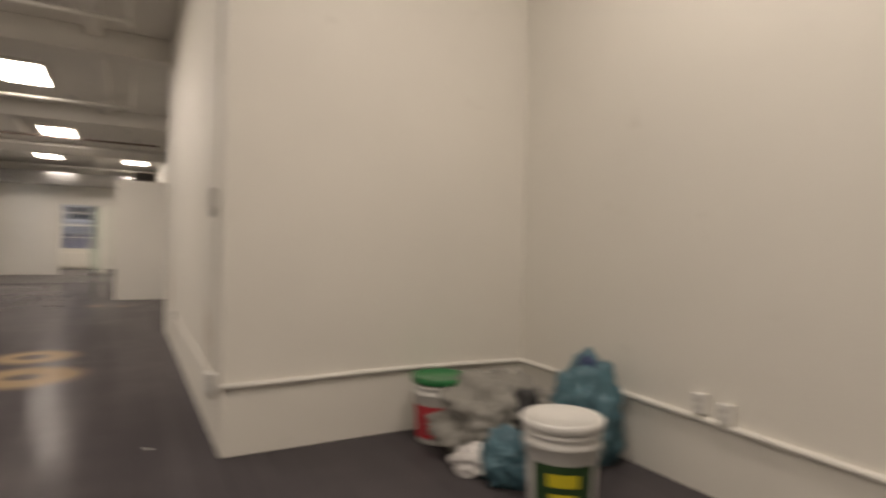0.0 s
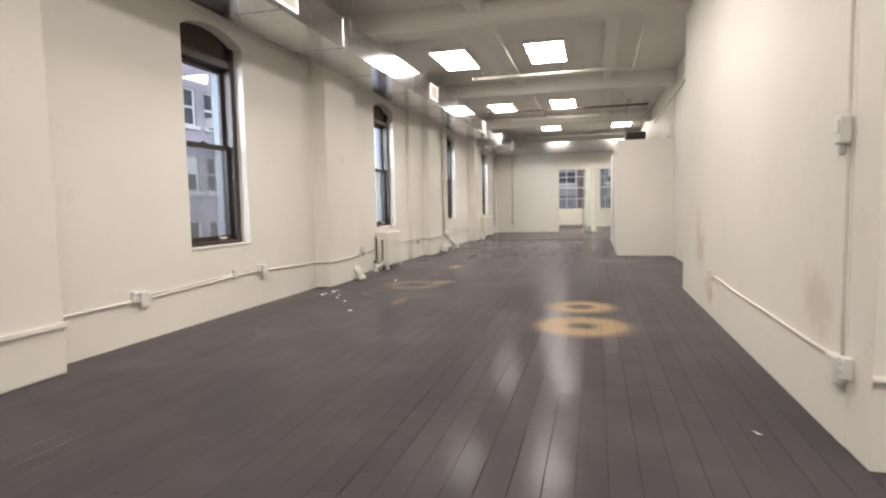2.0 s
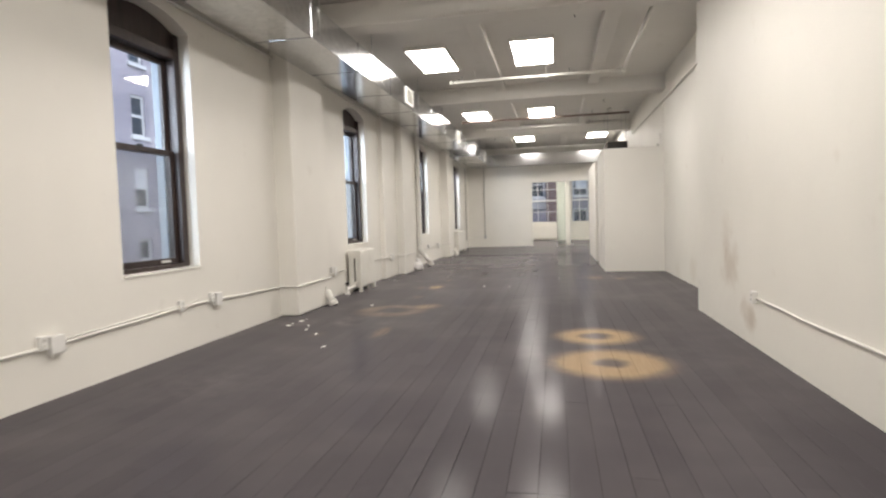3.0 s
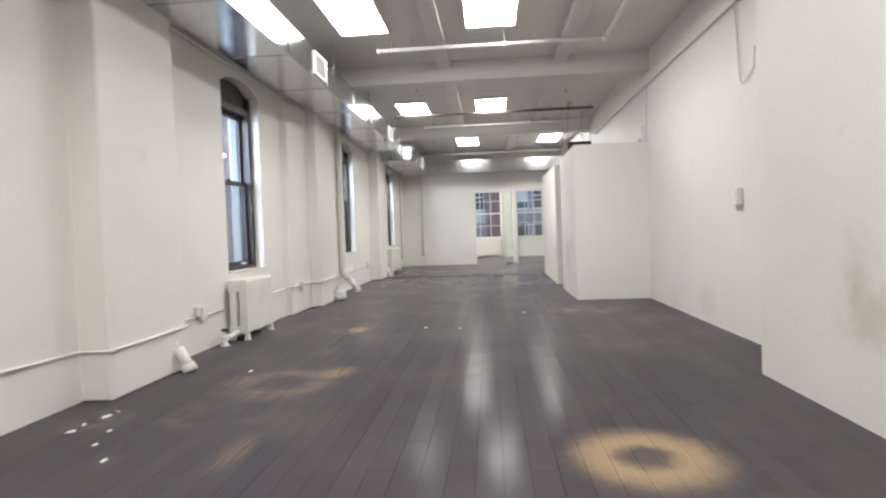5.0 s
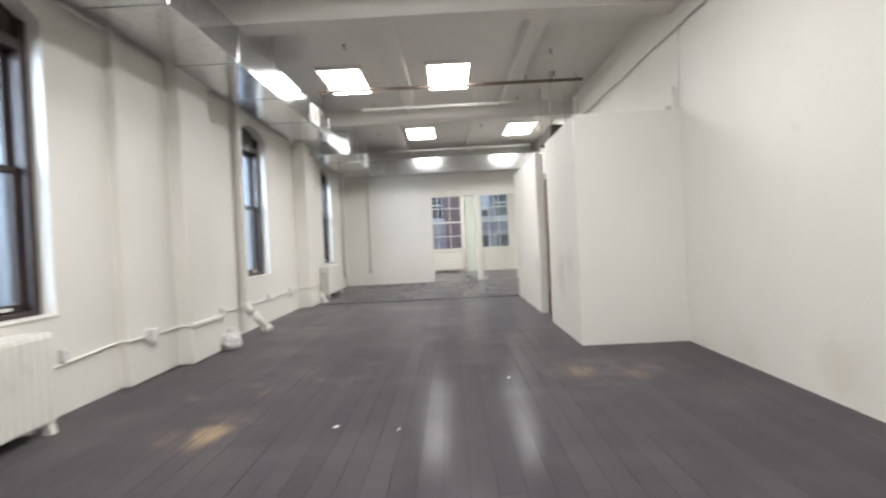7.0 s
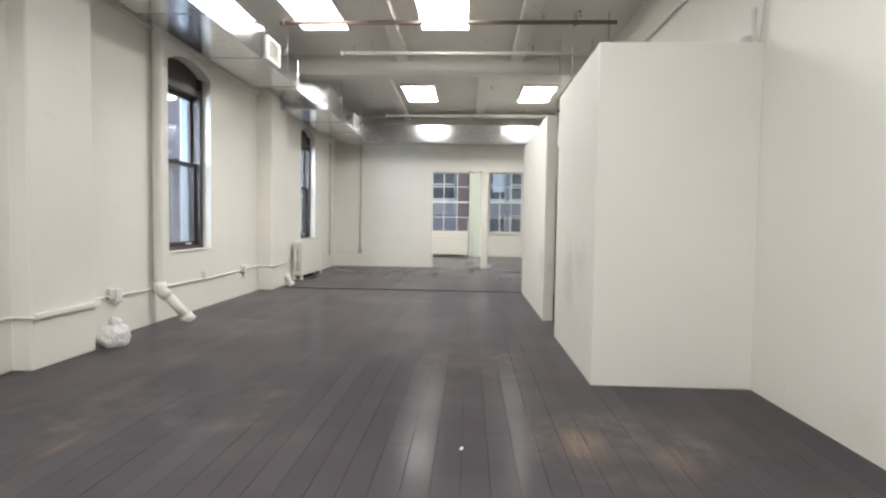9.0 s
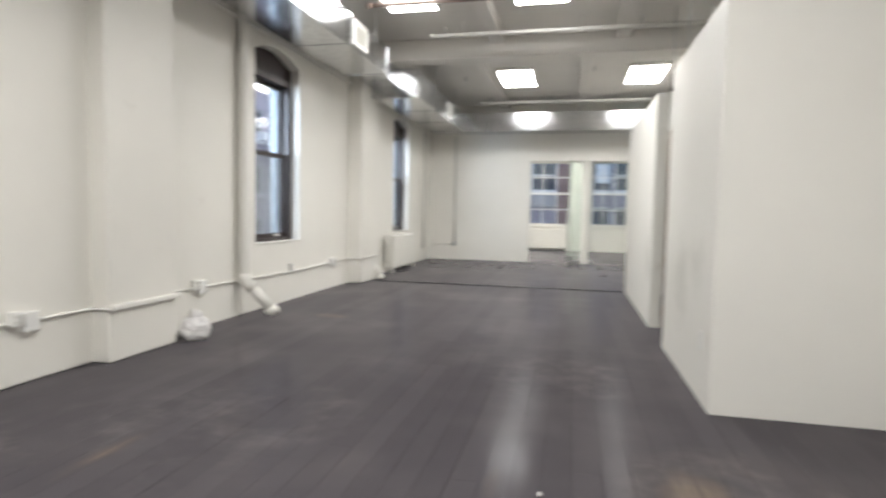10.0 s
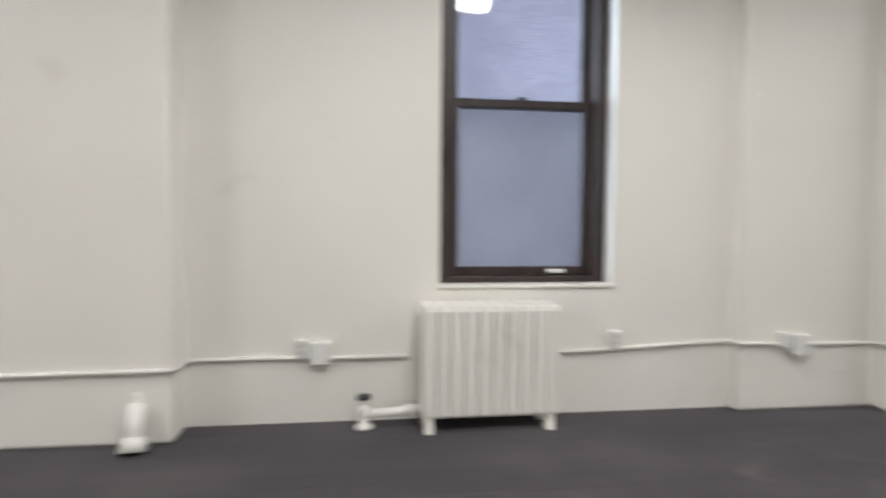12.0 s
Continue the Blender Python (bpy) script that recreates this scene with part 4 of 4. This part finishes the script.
def drain_pipe(name, label, y, riser):
    ob = empty(name, XL, y, 0, label, "drain pipe")
    r = 0.06
    if riser:
        bm = B()
        tube(bm, [(0.075, 0, 0.40), (0.075, 0, 0.43), (0.075, 0, 3.37), (0.075, 0, 3.4)], 0.058, 16)
        part("riser", bm, PIPE_WHITE, ob)
        bm = B()
        tube(bm, [(0.075, 0, 0.46), (0.075, 0.0, 0.40), (0.10, 0.02, 0.35), (0.14, 0.05, 0.30)], 0.068, 16)
        part("elbow", bm, PIPE_WHITE, ob)
        bm = B()
        tube(bm, [(0.12, 0.035, 0.325), (0.31, 0.17, 0.05)], 0.056, 16)
        part("pipe", bm, PIPE_WHITE, ob)
        bm = B()
        tube(bm, [(0.285, 0.155, 0.08), (0.325, 0.185, 0.008)], [0.068, 0.072], 16)
        part("collar", bm, PIPE_WHITE, ob)
    else:
        bm = B()
        tube(bm, [(0.25, 0.0, 0.21), (0.34, 0.01, 0.05)], 0.048, 14)
        part("pipe", bm, PIPE_WHITE, ob)
        bm = B()
        tube(bm, [(0.325, 0.01, 0.07), (0.35, 0.012, 0.006)], [0.06, 0.066], 14)
        part("collar", bm, PIPE_WHITE, ob)
        bm = B()
        tube(bm, [(0.245, 0, 0.20), (0.245, 0, 0.27)], 0.014, 8)
        part("stub", bm, PIPE_WHITE, ob)


drain_pipe("drain_pipe", "white painted riser pipe with an angled foot at the floor", 15.14, True)
drain_pipe("drain_pipe", "short white angled pipe stub coming out of the floor", 8.84, False)
drain_pipe("drain_pipe", "short white angled pipe stub coming out of the floor", 18.9, False)


# ---- radiators ----
def radiator(x, y, sections, z, pitch=0.074, height=0.70, label="", feed=True, depth=0.2):
    ob = empty("radiator", x, y, z, label, "radiator", "radiators")
    bm = B()
    w = pitch * 0.985
    for k in range(2):
        xc = 0.03 + depth * (0.06 + 0.5 * k)
        box(bm, xc, 0.002, 0.085, xc + depth * (0.38 if k == 0 else 0.425), w, height - 0.022, 0.010)
    box(bm, 0.03, 0.0, height - 0.145, 0.03 + depth * 0.965, pitch * 0.99, height, 0.018)
    box(bm, 0.03, 0.0, 0.075, 0.03 + depth * 0.965, pitch * 0.99, 0.165, 0.016)
    me = mesh_of("section", bm, TRIM)
    for f in me.polygons:
        f.use_smooth = False
    for i in range(sections):
        s = new("section", me)
        s.parent = ob
        s.location = (0, i * pitch, 0)
    for yy in (0.01, (sections - 1) * pitch):
        for xx in (0.045, 0.03 + depth - 0.05):
            bm = B()
            prism(bm, [(xx - 0.012, 0.0), (xx + 0.052, 0.0), (xx + 0.04, 0.05), (xx + 0.042, 0.1), (xx - 0.002, 0.1), (xx, 0.05)], "y", yy, yy + 0.05)
            part("leg", bm, TRIM, ob)
    if feed:
        bm = B()
        tube(bm, [(0.13, 0.0, 0.1), (0.13, -0.16, 0.085), (0.13, -0.3, 0.08)], 0.026, 12)
        tube(bm, [(0.13, -0.04, 0.095), (0.13, -0.09, 0.092)], 0.036, 8)
        part("feed_pipe", bm, PIPE_WHITE, ob)
        bm = B()
        lathe(bm, [(0.05, 0.0), (0.05, 0.012), (0.028, 0.02), (0.03, 0.06), (0.036, 0.1), (0.026, 0.12), (0.012, 0.125), (0.012, 0.155)], (0.13, -0.31, 0.004), 14)
        valve = part("valve", bm, PIPE_WHITE, ob)
        bm = B()
        lathe(bm, [(0.02, 0.155), (0.038, 0.16), (0.038, 0.18), (0.02, 0.187)], (0.13, -0.31, 0.004), 12)
        part("valve_handle", bm, BLACK_IRON, valve)
        bm = B()
        box(bm, 0.1, sections * pitch, 0.44, 0.13, sections * pitch + 0.045, 0.48, 0.006)
        part("air_vent", bm, STEEL, ob)
    return ob


radiator(XL, 10.27, 10, 0, 0.076, depth=0.23, height=0.69, label="white painted cast-iron radiator under a window sill")
radiator(XL, 19.95, 18, 0, 0.084, height=0.72, label="white painted cast-iron radiator near the far corner", feed=False)
far = radiator(0, 0, 18, 0, 0.07, height=0.70, label="long white cast-iron radiator under the far window", feed=False)
far.matrix_basis = pose(-0.18, YG, 0, 0, 0, 0) @ pose(0, 0, 0, 0, 0, -90)


# ---- loose things ----
def crumpled(seed, sx, sy, sz, amp=0.3, freq=2.2, flat=0.0, sub=5):
    bm = B()
    bmesh.ops.create_icosphere(bm, subdivisions=sub, radius=1.0)
    for v in bm.verts:
        d = v.co.normalized()
        k = 1 + amp * noise.noise(d * freq + Vector((seed, 0, 0))) + amp * 0.45 * (1 - 2 * abs(noise.noise(d * freq * 2.7 + Vector((0, seed, 3)))))
        k += amp * 0.14 * (0.5 - abs(noise.noise(d * freq * 6.1 + Vector((seed, 5, 1)))) * 2.2)
        v.co = Vector((d.x * sx * k, d.y * sy * k, max(d.z * k, -0.72 + flat) * sz))
    low = min(v.co.z for v in bm.verts)
    for v in bm.verts:
        v.co.z -= low
    for f in bm.faces:
        f.smooth = True
    return bm


def bucket(name, x, y, lid_mat, label, lid_label, label_mat, turn, size, wrap=50):
    ob = empty(name, x, y, 0, label, "bucket")
    ob.rotation_euler = (0, 0, turn)
    ob.scale = (size, size, size)
    bm = B()
    lathe(bm, [(0.118, 0.0), (0.127, 0.008), (0.136, 0.15), (0.142, 0.265), (0.152, 0.268), (0.152, 0.285), (0.143, 0.288), (0.144, 0.305), (0.154, 0.308), (0.154, 0.322), (0.145, 0.325), (0.146, 0.352)], (0, 0, 0), 40)
    body = part("body", bm, PLASTIC, ob)
    bm = B()
    lathe(bm, [(0.147, 0.330), (0.160, 0.333), (0.162, 0.362), (0.156, 0.368), (0.147, 0.366), (0.143, 0.358), (0.02, 0.358)], (0, 0, 0), 40)
    part("lid", bm, lid_mat, ob, lid_label)
    # paper label wrapped round the front
    bm = B()
    lo, hi = [], []
    for i in range(13):
        q = radians(-wrap + 2 * wrap * i / 12)
        lo.append(bm.verts.new((0.1335 * math.cos(q), 0.1335 * math.sin(q), 0.035)))
        hi.append(bm.verts.new((0.1435 * math.cos(q), 0.1435 * math.sin(q), 0.215)))
    for i in range(12):
        bm.faces.new((lo[i], lo[i + 1], hi[i + 1], hi[i]))
    part("paper_label", bm, label_mat, body)
    bm = B()
    pts = [(0.0, 0.155 * math.cos(q), 0.27 - 0.10 * math.sin(q)) for q in (math.pi * i / 14 for i in range(15))]
    tube(bm, [(0.11 * math.sin(math.pi * i / 14) + p[0], p[1], p[2]) for i, p in enumerate(pts)], 0.003, 6)
    part("wire_handle", bm, STEEL, ob)
    return ob, body


aim = math.atan2(0.0 - 2.08, 2.1 - 4.12)
ob, body = bucket("bucket", 3.99, 1.96, PLASTIC, "white plastic paint bucket with lid and green label", "white lid", GREEN_LABEL, aim + 0.1, 1.17)
for z, hh, span in ((0.135, 0.05, 24), (0.08, 0.03, 20)):
    bm = B()
    lo, hi = [], []
    for i in range(9):
        q = radians(-span + 2 * span * i / 8)
        lo.append(bm.verts.new(((0.1345 + 0.06 * z) * math.cos(q), (0.1345 + 0.06 * z) * math.sin(q), z)))
        hi.append(bm.verts.new(((0.1345 + 0.06 * (z + hh)) * math.cos(q), (0.1345 + 0.06 * (z + hh)) * math.sin(q), z + hh)))
    for i in range(8):
        bm.faces.new((lo[i], lo[i + 1], hi[i + 1], hi[i]))
    part("printed_bar", bm, YELLOW_LABEL, body, "yellow print bar")
bucket("bucket", 3.94, 3.03, GREEN_LID, "white plastic bucket with a green lid and red label", "bright green lid", RED_LABEL, aim - 0.3, 1.1, 40)

sheet = solid("crumpled_cloth", crumpled(3.1, 0.34, 0.30, 0.215, 0.46, 2.6), GREY_SHEET, "crumpled grey dusty drop cloth heaped on the floor", "drop cloth")
sheet.location = (4.22, 2.78, 0)
bag = solid("blue_bag", crumpled(8.4, 0.165, 0.18, 0.32, 0.3, 2.4), BLUE_BAG, "stuffed blue plastic bag standing in the corner", "plastic bag")
bag.location = (4.53, 2.36, 0)
bm = crumpled(4.4, 0.05, 0.05, 0.07, 0.4, 2.5, 0, 3)
kn = part("knot", bm, BLUE_KNOT, bag, "dark blue twisted knot")
kn.location = (0.0, 0.0, 0.475)
bag = solid("blue_bag", crumpled(5.7, 0.12, 0.12, 0.15, 0.35, 2.6), BLUE_BAG, "small blue plastic bag beside the bucket", "plastic bag")
bag.location = (3.94, 2.30, 0)
bag = solid("white_bag", crumpled(1.9, 0.14, 0.12, 0.075, 0.35, 2.4), WHITE_BAG, "white plastic bag lying beside the buckets", "plastic bag")
bag.location = (3.90, 2.50, 0)
bag = solid("black_bag", crumpled(9.3, 0.09, 0.1, 0.21, 0.4, 2.4, 0, 4), DARK, "small black bag on the floor of the alcove", "plastic bag")
bag.location = (4.20, 2.50, 0)
bag = solid("white_bag", crumpled(2.6, 0.125, 0.13, 0.115, 0.2, 2.0), WHITE_BAG, "knotted white plastic bag on the floor by the pilaster", "plastic bag")
bag.location = (-2.06, 14.02, 0)
bm = crumpled(6.6, 0.05, 0.035, 0.05, 0.5, 2.5, 0, 3)
kn = part("knot", bm, WHITE_BAG, bag)
kn.location = (0.01, 0.0, 0.17)

# dark air handler hung behind the partition
ob = empty("air_handler", 2.35, 16.3, 2.76, "dark grey air handler hung from the ceiling on rods", "air handler")
bm = B()
box(bm, 0, 0, 0.0, 0.5, 1.1, 0.2, 0.015)
part("casing", bm, DUSTY, ob)
for i in range(3):
    bm = B()
    box(bm, 0.04, -0.015, 0.03 + i * 0.055, 0.46, 0.0, 0.06 + i * 0.055)
    part("fin", bm, BLACK_IRON, ob)
for x, y in ((0.03, 0.06), (0.47, 0.06), (0.03, 1.04), (0.47, 1.04)):
    bm = B()
    tube(bm, [(x, y, 0.2), (x, y, CEILING - 2.76)], 0.008, 6)
    part("hanger", bm, STEEL, ob)

# scraps on the floor
for x, y, s, a in ((-0.15, 10.84, 0.05, 0.4), (0.287, 10.74, 0.03, 1.2), (-1.43, 8.8, 0.05, 0.9), (2.37, 3.586, 0.06, 2.2), (-1.09, 6.33, 0.06, 0.5), (-1.7, 7.35, 0.04, 0.2), (0.9, 1.9, 0.03, 0.2),
                   (-1.95, 7.33, 0.07, 0.3), (-1.92, 7.46, 0.05, 1.9), (-1.9, 7.6, 0.08, 1.1), (-1.87, 7.74, 0.05, 2.6), (-1.62, 7.12, 0.04, 0.6), (-1.39, 6.89, 0.05, 1.4), (1.1, 11.94, 0.03, 0.8)):
    bm = B()
    s *= 0.8
    vs = [bm.verts.new(p) for p in ((0, 0, 0.0), (s, 0.1 * s, 0.004), (s * 0.9, s * 0.4, 0.012), (0.1 * s, s * 0.45, 0.005))]
    lo = [bm.verts.new((v.co.x, v.co.y, max(0, v.co.z - 0.002))) for v in vs]
    bm.faces.new(vs)
    bm.faces.new(lo[::-1])
    for i in range(4):
        bm.faces.new((vs[i], lo[i], lo[(i + 1) % 4], vs[(i + 1) % 4]))
    ob = solid("paper_scrap", bm, PAPER, "small torn white scrap lying on the floor", "scrap", group="floor scraps")
    ob.location, ob.rotation_euler = (x, y, 0.001), (0, 0, a)

# ---- floor of stained boards ----
bm = B()
box(bm, WX, BACK - 0.2, -0.25, XR0 + 0.2, YG + 0.4, -0.006)
floor = solid("floor", bm, SUBFLOOR, "dark stained plank floor with worn bare rings and dust", "floor", "structure")
BOARD = 0.132
rnd = random.Random(5)
meshes = {}
count = 0
rest = B()


def board_mesh(length):
    if length not in meshes:
        bm = B()
        g, t = 0.0010, 0.0008
        w = BOARD / 2 - g
        l = length / 2 - g
        prof = [(-w, -0.012), (-w, -t), (-w + t, 0), (w - t, 0), (w, -t), (w, -0.012)]
        a = [bm.verts.new((x, -l, z)) for x, z in prof]
        b = [bm.verts.new((x, l, z)) for x, z in prof]
        for i in range(5):
            bm.faces.new((a[i], a[i + 1], b[i + 1], b[i]))
        bm.faces.new(a[::-1])
        bm.faces.new(b)
        meshes[length] = mesh_of("plank", bm, FLOORWOOD)
    return meshes[length]


nx = int((XR0 - WX) / BOARD) + 1
for i in range(nx):
    x = WX + 0.3 + BOARD * (i + 0.5)
    if x > XR0:
        break
    y = BACK - rnd.choice((0.4, 1.2, 2.0, 2.8))
    while y < YG:
        length = rnd.choice((2.4, 3.0, 3.6, 4.2))
        mid = y + length / 2
        if y > YG:
            break
        near = -0.5 < mid < 14.0 and x < XR2 and count < 300
        if near:
            ob = new("plank", board_mesh(length))
            ob.parent = floor
            ob.location = (x, mid, rnd.uniform(-0.0006, 0.0004))
            ob.rotation_euler = (rnd.uniform(-0.0002, 0.0002), rnd.uniform(-0.005, 0.005), 0)
            count += 1
        else:
            z, g = 0.0, 0.0
            vs = [rest.verts.new(p) for p in ((x - BOARD / 2 + g, y + g, z), (x + BOARD / 2 - g, y + g, z), (x + BOARD / 2 - g, y + length - g, z), (x - BOARD / 2 + g, y + length - g, z))]
            rest.faces.new(vs)
        y += length
ob = part("far_planks", rest, FLOORWOOD, floor)
tagged(ob, kind="stuff")
